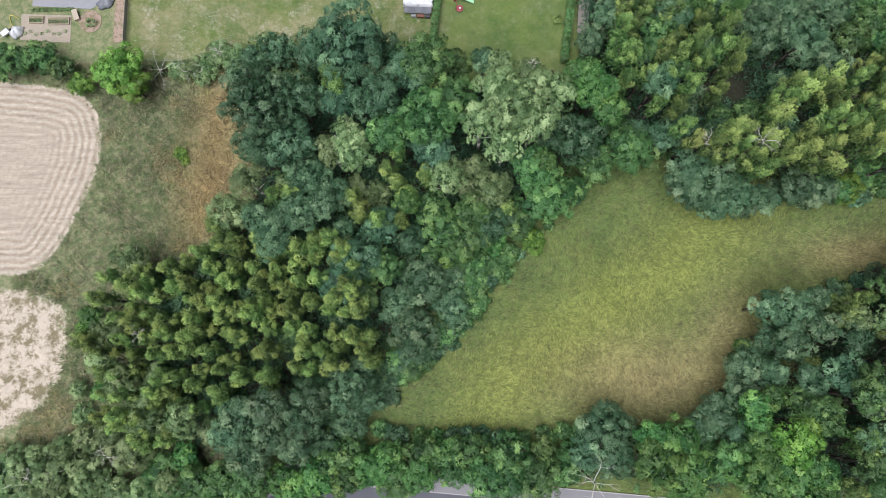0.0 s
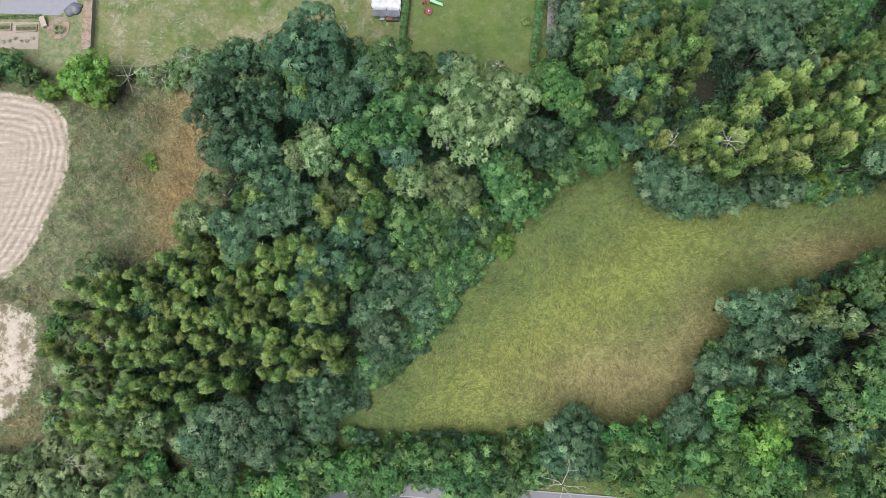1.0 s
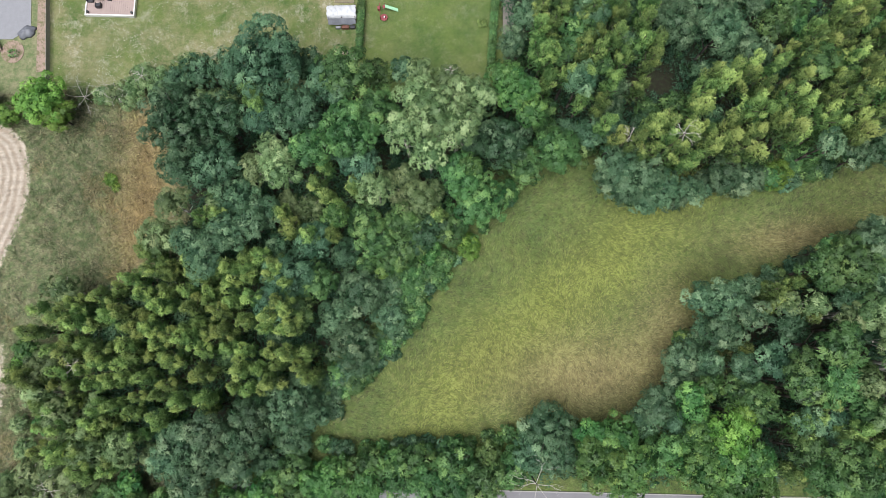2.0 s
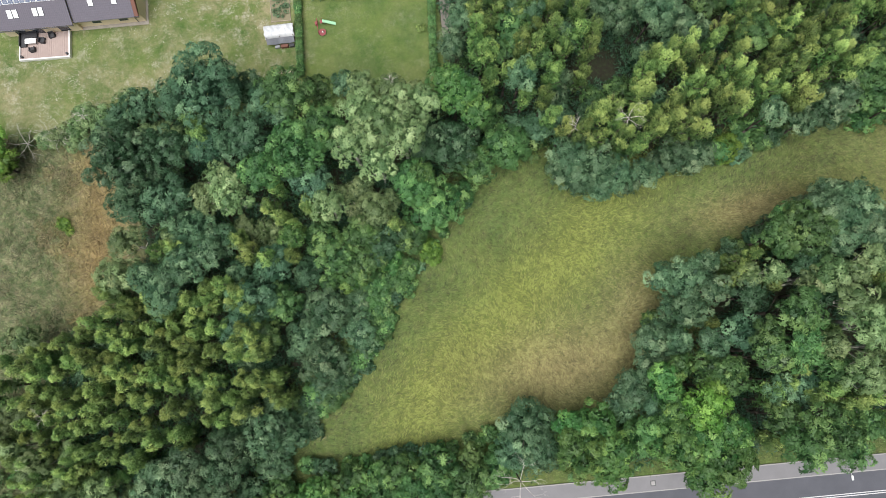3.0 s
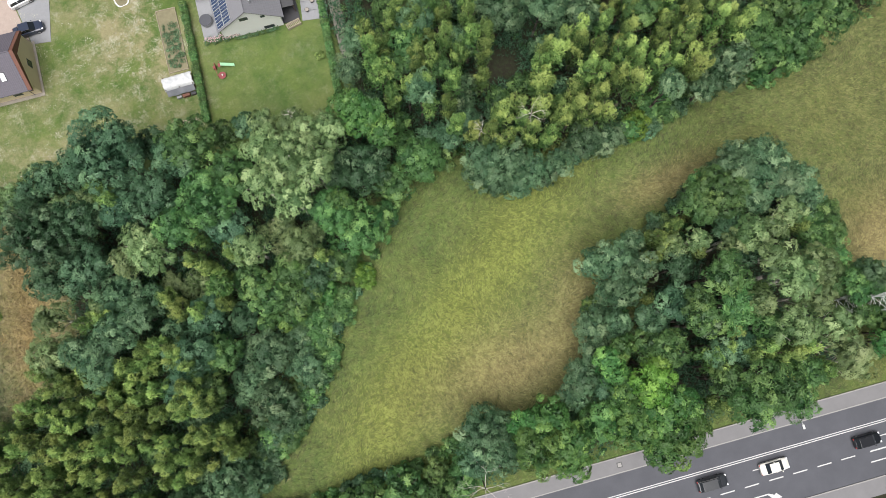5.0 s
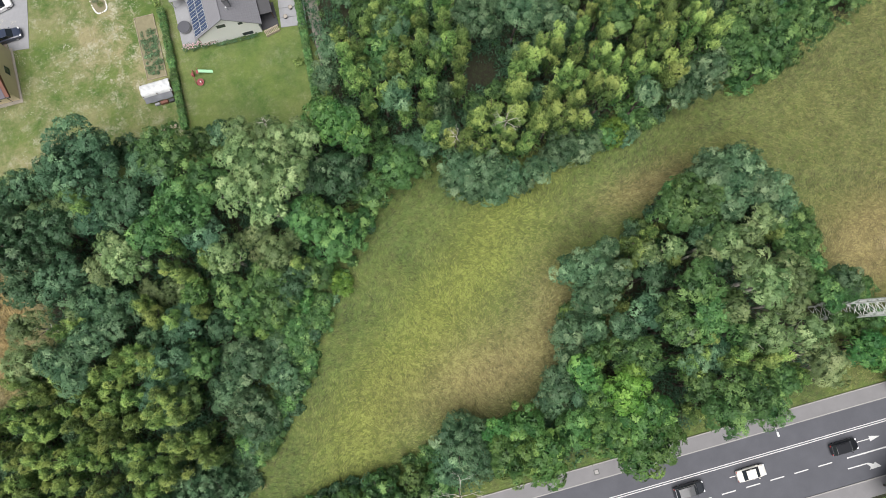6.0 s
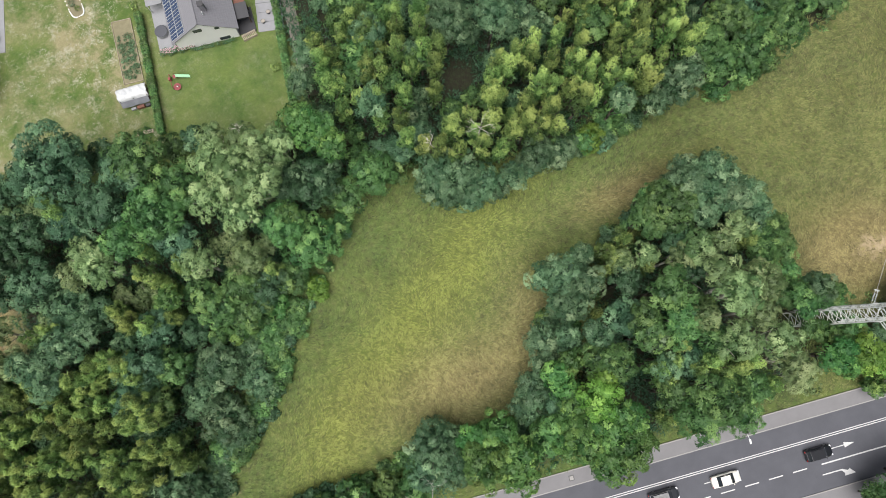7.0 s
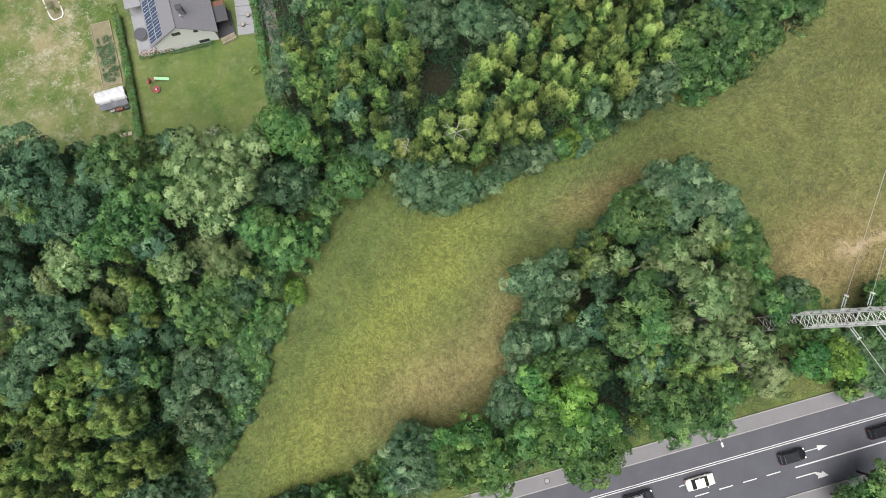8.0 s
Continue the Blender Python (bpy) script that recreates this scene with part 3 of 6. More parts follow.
plant("ash", [(-42.0, -18.4, 2.9, 5.0), (-43.6, -20.8, 2.9, 5.0), (99.1, -17.9, 2.9, 7.0), (85.7, -19.3, 2.5, 8.0), (94.8, -23.7, 3.0, 9.0), (87.0, -14.3, 2.2, 8.0), (83.3, -43.9, 3.7, 9.0), (86.4, -42.5, 3.4, 9.0), (81.0, -44.0, 2.6, 6.0), (-38.7, -22.9, 3.4, 7.0), (-33.8, -23.0, 3.4, 7.0), (-28.8, -23.0, 3.0, 7.0), (-40.3, -24.4, 3.4, 7.0), (4.6, 10.2, 2.6, 2.2), (7.3, 11.8, 2.3, 2.0), (3.8, 6.8, 2.1, 2.0), (2.6, 9.3, 2.6, 2.4), (9.9, 13.2, 2.1, 2.2), (0.1, 1.5, 1.8, 2.0), (5.2, 8.7, 2.1, 1.8), (1.4, 11.9, 2.6, 2.6), (4.3, 12.5, 2.3, 2.4), (7.4, 10.0, 1.6, 1.6), (80.0, -2.5, 3.2, 12.5)])
plant("ash", [(80.9, -5.0, 2.5, 11.0), (80.7, -8.4, 2.1, 10.0), (65.0, 9.0, 2.4, 12.0), (84.9, -12.6, 2.8, 10.0), (85.4, -15.2, 2.2, 9.0), (94.0, -23.4, 3.9, 9.0), (92.7, -27.9, 3.4, 8.0), (89.1, -29.9, 2.1, 4.0), (97.5, -19.6, 3.1, 8.0), (87.4, -20.0, 2.5, 8.0), (83.2, -13.9, 2.5, 10.0), (78.9, -13.9, 1.8, 13), (78.9, -16.8, 1.8, 12), (79.2, -11.8, 2.1, 13.0), (9.1, 10.0, 1.9, 1.6), (4.7, 4.8, 1.9, 1.8), (2.0, 2.8, 2.1, 2.0), (-1.3, 0.1, 2.1, 2.2), (4.1, 8.1, 2.3, 2.0), (-3.3, -2.9, 2.1, 2.2), (-5.0, -4.6, 2.1, 2.0), (-11.1, -6.1, 2.1, 1.6), (-7.0, -5.4, 1.8, 1.4), (-4.3, -3.1, 1.9, 1.5)])
plant("ash", [(-1.6, 1.1, 2.1, 1.8), (1.5, 1.1, 1.6, 1.3), (4.0, 4.1, 1.9, 1.5), (5.4, 6.0, 1.9, 1.6), (-8.3, -3.4, 1.9, 1.7), (-3.2, -2.1, 1.6, 1.2), (86.2, 23.0, 2.6, 2.8), (89.3, 23.5, 2.6, 2.8), (92.9, 24.0, 2.6, 2.6), (96.0, 24.4, 2.6, 2.6), (66.7, 24.3, 2.5, 2.6), (69.3, 24.9, 2.5, 2.6), (63.8, -12.6, 2.6, 16), (64.9, -8.2, 1.9, 15), (64.4, -14.3, 1.9, 16)])
plant("birch", [(10.6, 32.3, 4.7, 19.0), (8.0, 34.8, 3.2, 18.0), (13.1, 30.0, 3.5, 17.5), (8.8, 27.2, 3.1, 16.0), (5.6, 30.3, 3.2, 17.0), (-13.5, 27.4, 3.7, 13.5), (-16.4, 27.3, 2.4, 13.0), (0.5, 22.9, 2.9, 13.5), (7.1, 20.9, 3.1, 11.0), (-28.5, 23.1, 2.7, 14.0), (-32.1, 19.1, 3.6, 10.0), (-13.9, 29.5, 2.7, 14.0), (16.8, 35.0, 3.1, 15.0), (8.3, 38.7, 2.6, 16.0), (68, -7.9, 3.9, 22), (70.8, -7.5, 2.9, 22), (67.4, -4.4, 2.8, 20), (68.4, -10.9, 2.7, 22), (67.4, -0.2, 2.6, 16.5), (64.6, -0.7, 2.3, 15), (70.4, -0.5, 2.2, 16), (60.6, 1.4, 2, 14), (65, -13.5, 2.9, 21.5), (71.3, -18.7, 3, 19.5)])
plant("birch", [(71.1, -15.5, 2.8, 20), (72.6, -21.7, 2.6, 17.0), (57.2, 1.9, 2, 13), (73.9, 0.5, 2.4, 15.5), (62.9, -9.2, 2.2, 19), (-43.7, -10.6, 3.6, 10.0), (-37.5, -10.5, 2.9, 11.0), (-48.5, -13.9, 3.4, 8.0), (-61.0, -18.9, 5.2, 6.0), (-64.7, -18.1, 3.5, 5.0), (-56.0, -18.1, 3.8, 6.0), (-52.5, -19.7, 3.4, 6.0), (-45.1, -15.5, 3.4, 8.0), (-58.2, -21.2, 3.4, 6.0), (-40.8, -20.7, 3.4, 6.0), (-49.1, -21.4, 3.4, 6.0), (-46.8, 12.3, 3.3, 9.0), (-49.5, 1.5, 3.0, 9.0), (-50.0, -2.5, 2.8, 9.0), (-32.2, 19.4, 2.5, 10.0), (-46.9, -5.7, 2.8, 10.0), (-32.8, 45.3, 2.4, 5.0), (-35.5, 46.3, 2.2, 5.0), (-27.8, 46.7, 2.5, 7.0)])
plant("birch", [(-40.5, 44.1, 2.1, 3.5), (-38.7, 42.8, 1.9, 3.0), (-25.0, 45.2, 2.2, 7.0), (-59.0, -23.2, 3.8, 6.0), (-53.9, -22.9, 3.4, 6.0), (-64.3, -22.9, 3.8, 5.0), (-68.7, -20.4, 3.8, 5.0), (-48.9, -24.1, 3.4, 6.0), (-44.8, -22.2, 3.1, 6.0), (12.3, 37.2, 2.6, 16.6), (13.4, 36.0, 2.3, 16.0)])
plant("aspen", [(-16.1, 37.9, 2.3, 17.0), (-15.1, 35.3, 2.0, 16.5), (-5.4, 21.2, 2.4, 10.5), (-7.0, 23.3, 2.1, 10.5), (-12.3, 18.8, 2.4, 12.8), (-9.9, 17.4, 2.1, 12.0), (-13.6, 20.9, 1.9, 12.0), (-24.7, 21.1, 2.4, 13.0), (-22.4, 21.3, 1.9, 13.0), (-19.2, 13.6, 2.3, 11.0), (-17.2, 15.2, 2.1, 11.0), (-15.1, 13.8, 2.3, 11.0), (-8.3, 25.0, 2.1, 12.0), (-6.9, 27.6, 1.9, 12.0), (-2.6, 23.9, 2.1, 12.5), (9.2, 18.8, 2.1, 10.5), (5.0, 18.9, 2.1, 10.5), (-6.7, 17.7, 2.1, 10.0), (-33.8, 17.0, 2.5, 10.0), (-31.0, 13.8, 2.3, 10.0), (-25.1, 12.3, 2.1, 11.0), (-27.3, 15.3, 1.9, 11.0), (55.6, -14, 1.8, 16), (57.8, -13.7, 1.7, 16)])
plant("aspen", [(61.8, -15.1, 1.8, 19), (62.6, -16.9, 1.8, 19), (64.6, -16.9, 1.8, 20), (60.3, -15.8, 1.8, 17), (55.9, 4, 2, 14), (58.8, 4.6, 1.8, 14), (56.6, 2.4, 1.8, 14), (74.9, -2, 1.8, 15), (54.4, 1.3, 1.6, 12), (51.5, -4.1, 1.3, 11), (60.3, -0.3, 1.6, 13.5), (66.3, -16.7, 1.8, 20), (54.4, -20.9, 1.9, 15), (56.2, -16.3, 1.7, 15), (69.8, -21.4, 2.3, 16.0), (63.1, -19.6, 1.7, 17), (44.9, -1.9, 1.9, 5.0), (43.8, -4.1, 1.7, 4.0), (59.5, -11.8, 1.7, 17), (87.8, -21.0, 2.0, 9.0), (88.9, -29.6, 2.1, 7.0)])
plant("maple", [(21.9, 35.4, 3.6, 15.0), (20.4, 37.6, 2.7, 14.5), (24.0, 32.1, 2.7, 14.0), (14.7, 25.2, 1.8, 12.0), (1.6, 13.6, 3.5, 5.0), (-5.5, 19.8, 2.1, 11.2), (7.2, 14.8, 2.9, 5.0), (5.1, 17.8, 2.9, 7.0), (46.6, -18.9, 4.8, 15.0), (42.9, -19.6, 4.0, 14.0), (47.8, -22.3, 3.9, 14.0), (43.5, -15.1, 3.3, 12.0), (49.4, -18.7, 2.7, 14.5), (45.2, -23.9, 3.6, 13.0), (42.4, -10.0, 2.4, 12.0), (44.9, -8.9, 2.1, 12.0), (42.9, -12.4, 2.5, 11.0), (31.5, -15.1, 4.1, 12.0), (32.7, -18.5, 4.1, 12.0), (28.7, -17.6, 4.1, 13.0), (28.3, -14.3, 2.8, 11.0)])
plant("maple", [(32.7, -21.2, 3.3, 10.0), (80.3, -21.4, 3.2, 14.5), (81.3, -18.4, 2.4, 12.0), (81.7, -23.7, 2.1, 12.0), (41.4, -18.6, 3.3, 11.0), (-19.3, -20.2, 3.6, 6.5), (-15.1, -20.1, 2.9, 6.5), (-9.5, -18.2, 3.4, 6), (-11.9, -18.7, 3.1, 6.0), (-8.6, -16.6, 2.3, 5), (-4.4, -19.5, 3.0, 7.0), (-0.3, -16.6, 2.3, 6), (-22.4, -21.6, 3.4, 7.0), (-23.9, -19.5, 2.5, 7.0), (-38.6, -16.8, 2.4, 5.0), (-52.9, 4.1, 2.2, 6.0), (-52.6, 1.6, 1.9, 6.0), (-51.6, -6.9, 2.1, 4.0), (-40.5, -17.7, 1.9, 4.0)])
plant("maple", [(84.4, -21.6, 2.2, 9.0), (90.8, -26.4, 2.4, 8.0)])
plant("lime", [(86.8, -23.6, 3.2, 10.5), (87.9, -25.4, 2.4, 9.5), (85.6, -25.0, 2.0, 9.0)])
plant("willow", [(-20.4, 24.6, 3.8, 10.0), (-21.3, 18.5, 3.4, 12.0), (-18.2, 19.7, 2.9, 11.0), (-24.7, 14.6, 3.2, 12.5), (-26.9, 17.6, 2.7, 12.0), (-23.1, 17.5, 2.7, 12.0), (-3.4, 8.7, 4.3, 6.2), (-4.9, 1.1, 4.3, 6.5), (-6.9, 5.1, 3.5, 5.5), (0.8, 4.9, 3.1, 4.0), (0.7, 8.5, 3.0, 3.5), (-3.7, -1.8, 2.6, 4.5), (1.5, 2.5, 2.1, 3.0), (31.5, 36.1, 2.8, 15.0), (40.6, 22.2, 4.7, 10.0), (37.5, 24.9, 3.7, 9.0), (43.5, 20.2, 3.4, 9.0), (36.7, 31.0, 2.9, 7.0), (53.3, 21.9, 3.4, 8.5), (56.9, 21.2, 3.0, 8.0), (66.5, 24.1, 2.4, 14.0), (75.6, 23.8, 3.9, 12.5), (72.8, 22.6, 2.5, 10.0), (22.8, 45.0, 2.8, 10.0)])
plant("willow", [(25.5, 48.1, 2.9, 12.0), (21.9, 40.7, 2.2, 7.0), (46.8, 44.3, 4.0, 15.0), (53.3, 42.5, 3.1, 15.0), (34.8, 47.3, 3.5, 13.0), (40.7, 43.3, 2.5, 10.0), (51.9, 22.2, 2.1, 4.0), (37.9, 35.2, 2.2, 6.0), (79.1, 25.4, 3.2, 12.0), (31.1, 42.4, 2.4, 11.0), (72.9, 7.1, 5.3, 15.5), (70.0, 8.8, 3.5, 15.0), (75.5, 4.6, 3.2, 15), (70.5, 3.9, 2.7, 14), (48.9, 2.6, 3.9, 13.0), (51.1, 0.6, 2.5, 14.5), (46.4, 3.6, 2.8, 11.0), (48.0, -1.5, 3.2, 13.0), (43.0, -4.7, 3.5, 9.5), (46.2, -6.0, 2.5, 10.0), (39.2, -11.2, 3.4, 8.0), (37.2, -13.2, 2.9, 7.0), (41.8, -8.7, 2.8, 9.0), (22.7, -13.7, 4.8, 8.5)])
plant("willow", [(19.9, -16.9, 3.1, 7.5), (23.9, -17.4, 3.4, 8.0), (56.3, -9.8, 2.2, 16), (52.4, 4.7, 2, 12), (56.6, -14, 2.3, 15), (-15.7, -7.2, 4.0, 9.0), (-13.1, -5.7, 3.4, 7.0), (-20.9, -10.8, 4.1, 11.5), (-19.3, -7.7, 3.3, 11.0), (-28.3, -10.5, 3.7, 13.0), (-25.0, -8.9, 2.9, 13.0), (-27.9, -15.3, 3.7, 11.5), (-21.8, -14.8, 3.1, 10.0), (-30.7, -12.8, 2.9, 12.0), (-14.6, -11.6, 3.3, 5.0), (-18.7, -15.6, 2.6, 5), (-12.0, -8.3, 2.9, 5.0), (-24.5, -12.9, 3.2, 12.0), (-16.5, -3.9, 2.5, 8.0), (92.7, -24.3, 2.9, 8.0), (93.2, -28.5, 3.1, 8.0), (91.6, -22.5, 2.4, 7.0), (98.0, -21.2, 2.6, 7.0), (37.9, 21.0, 3.4, 8.0)])
plant("willow", [(41.1, 19.2, 2.9, 7.5), (35.8, 22.8, 2.9, 8.0), (45.2, 19.0, 2.5, 7.0), (47.9, 19.9, 2.5, 7.0), (77.3, 5, 3.2, 14.5), (75.2, 9.3, 3.5, 14.0), (71.6, 10.9, 2.9, 13.0), (79.3, 2.3, 2.8, 12.0), (83.7, -12.2, 3.1, 11.0), (91.8, -27.1, 3.4, 9.0), (92.7, -30.1, 2.9, 8.0), (95.3, -23.9, 2.9, 8.0)])
stand([(-47.5, 12.7), (-31.4, 15.3), (-16.0, 15.4), (-10.7, 8.0), (-10.3, -3.1), (-14.3, -5.0), (-22.9, -6.7), (-30.8, -6.6), (-33.8, -10.4), (-38.3, -14.1), (-47.6, -14.7), (-50.2, -7.1), (-53.0, 2.3), (-50.8, 9.0)], 3.0, 9.5, 12.5, 72, "young aspen stand", (1.5, 2.0))
stand([(27.2, 50.9), (35.1, 52.8), (46.0, 45.9), (41.1, 33.5), (37.7, 33.9), (34.9, 31.2), (29.5, 33.2), (25.6, 39.3), (24.0, 44.5)], 3.3, 12.5, 16.5, 94, "young aspen stand")
stand([(46.6, 32.4), (50.1, 36.6), (59.8, 38.6), (80.1, 33.0), (81.0, 28.9), (73.7, 26.9), (70.7, 24.3), (63.1, 25.3), (54.2, 23.2), (46.8, 24.2), (41.3, 25.8), (34.4, 27.9), (34.4, 30.2), (40.5, 30.2)], 3.15, 12.5, 17, 94, "young aspen stand")
stand([(62.8, 40.0), (68.3, 46.2), (77.2, 50.0), (96.1, 48.3), (90.9, 31.1), (83.2, 34.3), (74.5, 34.0), (66.3, 35.2)], 3.3, 12, 15.5, 91, "young aspen stand")


def close_canopy(x0, x1, y0, y1, step, seed, most):
    """Trees of the second storey where the crowns leave the floor of the wood open; they take after their neighbours."""
    rng = random.Random(seed)
    made = {}
    spots = [(x0 + (i + rng.random()) * step, y0 + (j + rng.random()) * step) for i in range(int((x1 - x0) / step)) for j in range(int((y1 - y0) / step))]
    rng.shuffle(spots)
    X, Y = np.array([p[0] for p in spots]), np.array([p[1] for p in spots])
    z = zones(X, Y)
    good = (z["litter"] > 0.75) & ((X > 29) | (Y < 45)) & ((X < 44) | (Y > 14)) & (z["meadow"] < 0.1) & (z["lawn"] < 0.05) & (road_offset(X, Y) > 5.5) & (np.hypot(X - 46.6, (Y - 39.5) * 1.2) > 5.0)
    for x, y in [p for p, g in zip(spots, good) if g]:
        near = np.array([(t[0], t[1], t[2], t[3]) for t in STANDING])
        gap = np.hypot(near[:, 0] - x, near[:, 1] - y)
        free = np.min(gap - near[:, 2] * 0.8)
        if free < 0.75:
            continue
        close = np.argsort(gap)[:4]
        h = float(np.clip(np.mean(near[close, 3]) * rng.uniform(0.42, 0.60), 4.8, 12))
        if over_hollow(x, y, h):
            continue
        kinds = [STANDING[k][4] for k in close if STANDING[k][4] != "aspen"] or ["willow", "oak", "ash"]
        kind, r = rng.choice(kinds), min(3.3, free + rng.uniform(0.8, 1.3))
        same = made.setdefault((kind, round(r)), [])
        if len(same) < 3:
            same.append((tree(kind, x, y, r, h), r, h))
            if len(STANDING) > most:
                break
        else:
            k, r0, h0 = rng.choice(same)
            STANDING.append((x, y, r, h, kind))
            copy_thing(k, pose(x, y, 0, 0, 0, rng.uniform(0, 360)) @ Matrix.Diagonal((r / r0, r / r0, h / h0, 1)))


plant("lime", [(13.6, 14.7, 2.3, 3.2), (62.6, 21.8, 2.6, 5.0), (46.2, -15.0, 3.5, 15.0), (48.0, -12.6, 2.2, 14.0), (-50.6, 42.4, 4.5, 8.5), (-48.6, 40.0, 3.0, 6.5), (-58.4, 41.7, 2.3, 3.5), (-42.3, 30.3, 1.3, 1.2), (-41.6, 28.9, 0.9, 0.9),
               (-53.4, 1.8, 2.2, 6.0), (-44.6, -10.4, 1.6, 9.0)])
plant("willow", [(47.2, -0.6, 2.2, 7.0), (45.8, -2.8, 2.0, 5.5), (46.6, -5.2, 2.0, 8.0)])
plant("birch", [(-46.5, 44.4, 1.6, 2.2), (-43.4, 44.1, 1.7, 2.4), (-41.5, 44.0, 1.7, 2.6), (-37.6, 44.9, 2.3, 4.0), (-35.8, 45.8, 2.4, 5.0), (-53.3, -14.0, 2.6, 5.0), (-56.0, -6.7, 1.6, 2.6), (-62.6, -20.4, 3.4, 5.0),
                (-55.2, -10.4, 1.9, 3.0), (-57.4, -15.2, 2.4, 3.6)])
plant("oak", [(-8.8, 43.2, 3.4, 11.0), (-19.8, 43.6, 3.6, 11.5), (-30.5, 40.2, 3.2, 9.0)])
plant("ash", [(1.8, 40.6, 3.3, 11.5), (39.6, -13.4, 2.5, 4.8), (41.2, -11.8, 2.4, 6.0), (37.8, -15.0, 2.3, 5.0)])
close_canopy(-56, 124, -24, 66, 1.5, 17, 1400)


# ---- road, kerbs and pavement ----
def along(s, o, z=0.0):
    """A place s metres along the kerb line and o metres to its left."""
    return KERB + ROAD_DIR * s + ROAD_LEFT * o + Vector((0, 0, z))


BEND = -24.0                          # west of here the road turns away
BEND_DIR = Vector((-0.80, -0.60, 0))


def strip(name, s0, s1, o0, o1, z0, z1, material, label, category="", parent=None, kind="structure"):
    bm = bmesh.new()
    start = max(s0, BEND)
    pts = [along(start, o0), along(s1, o0), along(s1, o1), along(start, o1)]
    if s0 < BEND:
        root = along(BEND, 0)
        mitre = lambda o: root + ROAD_LEFT * o - ROAD_DIR * (o * 0.26)
        far = lambda o: root + BEND_DIR * -(s0 - BEND) + Vector((-0.6, 0.8, 0)) * o
        pts = [mitre(o0), along(s1, o0), along(s1, o1), mitre(o1), far(o1), far(o0)]
    prism(bm, [(p.x, p.y) for p in pts], z0, z1)
    ob = part(name, bm, material, parent)
    if parent is None:
        tagged(ob, label, category or name, kind=kind)
    return ob


ASPHALT = surface("asphalt", (0.088, 0.091, 0.106), 0.85, grain=60, spread=0.22, stain=0.35, bump=0.25)
SLABS = surface("pavement_concrete", (0.200, 0.197, 0.204), 0.9, grain=40, spread=0.15, stain=0.5, bump=0.2)
KERBSTONE = surface("kerb_stone", (0.33, 0.32, 0.31), 0.9, grain=50, spread=0.15)
PAINT = surface("road_paint", (0.58, 0.58, 0.58), 0.7, grain=25, spread=0.18, stain=3)
road = strip("road", -900, 900, -10.9, 0, -0.3, -0.02, ASPHALT, "grey asphalt road with white lane markings", "road")
strip("pavement", -900, 900, 0.15, 2.25, -0.3, 0.10, SLABS, "pale grey concrete footpath beside the road", "pavement")
strip("pavement", -900, 900, -13.5, -11.05, -0.3, 0.08, SLABS, "pale gravelly footpath across the road", "pavement")


# ---- standing grass and undergrowth ----
def grass_material():
    m = Nodes("grass_blades", 0.8)
    at = m.world_place()
    c = field_colour(m, at)
    g = m.node("SeparateColor")
    m.link(m.value("growth").outputs["Color"], g.inputs[0])
    c = m.mix(m.math('MULTIPLY', g.outputs[1], 0.75), c, (0.225, 0.258, 0.052))
    c = m.mix(m.math('MULTIPLY', g.outputs[2], 0.85), c, (0.290, 0.238, 0.104))
    c = m.mix(m.math('MULTIPLY', g.outputs[0], 0.75), c, (0.330, 0.225, 0.095))
    c = m.tone(c, m.value("tint").outputs["Fac"], 0.55)
    m.colour(c)
    return m.mat


def grass(name, label, x0, x1, y0, y1, per_metre, keep, length, seed, mat):
    """Bent blades in tufts over a stretch of land, combed by the wind; keep gives the share that stands at a place."""
    rng = np.random.RandomState(seed)
    n = int((x1 - x0) * (y1 - y0) * per_metre)
    X, Y = rng.uniform(x0, x1, n), rng.uniform(y0, y1, n)
    z = zones(X, Y)
    ok = rng.uniform(0, 1, n) < keep(z, X, Y)
    X, Y = X[ok], Y[ok]
    z = {k: v[ok] for k, v in z.items()}
    blades = 4
    n = len(X)
    comb = waves(X, Y, 12, seed) * 2.2 + waves(X, Y, 3, seed + 1) * 0.9 + 0.6
    tone = np.clip(0.5 + 0.16 * waves(X, Y, 0.8, seed + 2) + 0.16 * waves(X, Y, 3.1, seed + 3) + rng.normal(0, 0.28, n), 0, 1)
    rp = lambda v: np.repeat(v, blades)
    a = rp(comb) + rng.normal(0, 0.6, n * blades)
    bx, by = rp(X) + rng.normal(0, 0.12, n * blades), rp(Y) + rng.normal(0, 0.12, n * blades)
    L = length * rng.uniform(0.45, 1.15, n * blades)
    w = rng.uniform(0.035, 0.07, n * blades)
    ca, sa = np.cos(a), np.sin(a)
    lift = rng.uniform(0.3, 0.75, n * blades)
    base = np.stack([bx, by, np.full(n * blades, -0.06)], -1)
    mid = base + np.stack([ca * L * 0.45, sa * L * 0.45, L * lift * 0.8], -1)
    tip = base + np.stack([ca * L, sa * L, L * lift * 0.62], -1)
    side = np.stack([-sa * w, ca * w, np.zeros(n * blades)], -1)
    verts = np.stack([base * 0.5 + mid * 0.5 + side, tip, base * 0.5 + mid * 0.5 - side], 1).reshape(-1, 3)
    faces = np.arange(n * blades * 3).reshape(-1, 3)
    r4 = lambda v: np.repeat(rp(v), 3)
    tint = np.repeat(np.clip(rp(tone) + rng.normal(0, 0.2, n * blades), 0, 1), 3)
    me = fast_mesh(name, verts, faces, mat, {"tint": tint, "growth": np.stack([r4(z["dry"]), r4(z["tongue"]), r4(z["brown"]), r4(z["bare"])], -1)})
    return tagged(new(name, me), label, "grass", kind="stuff")


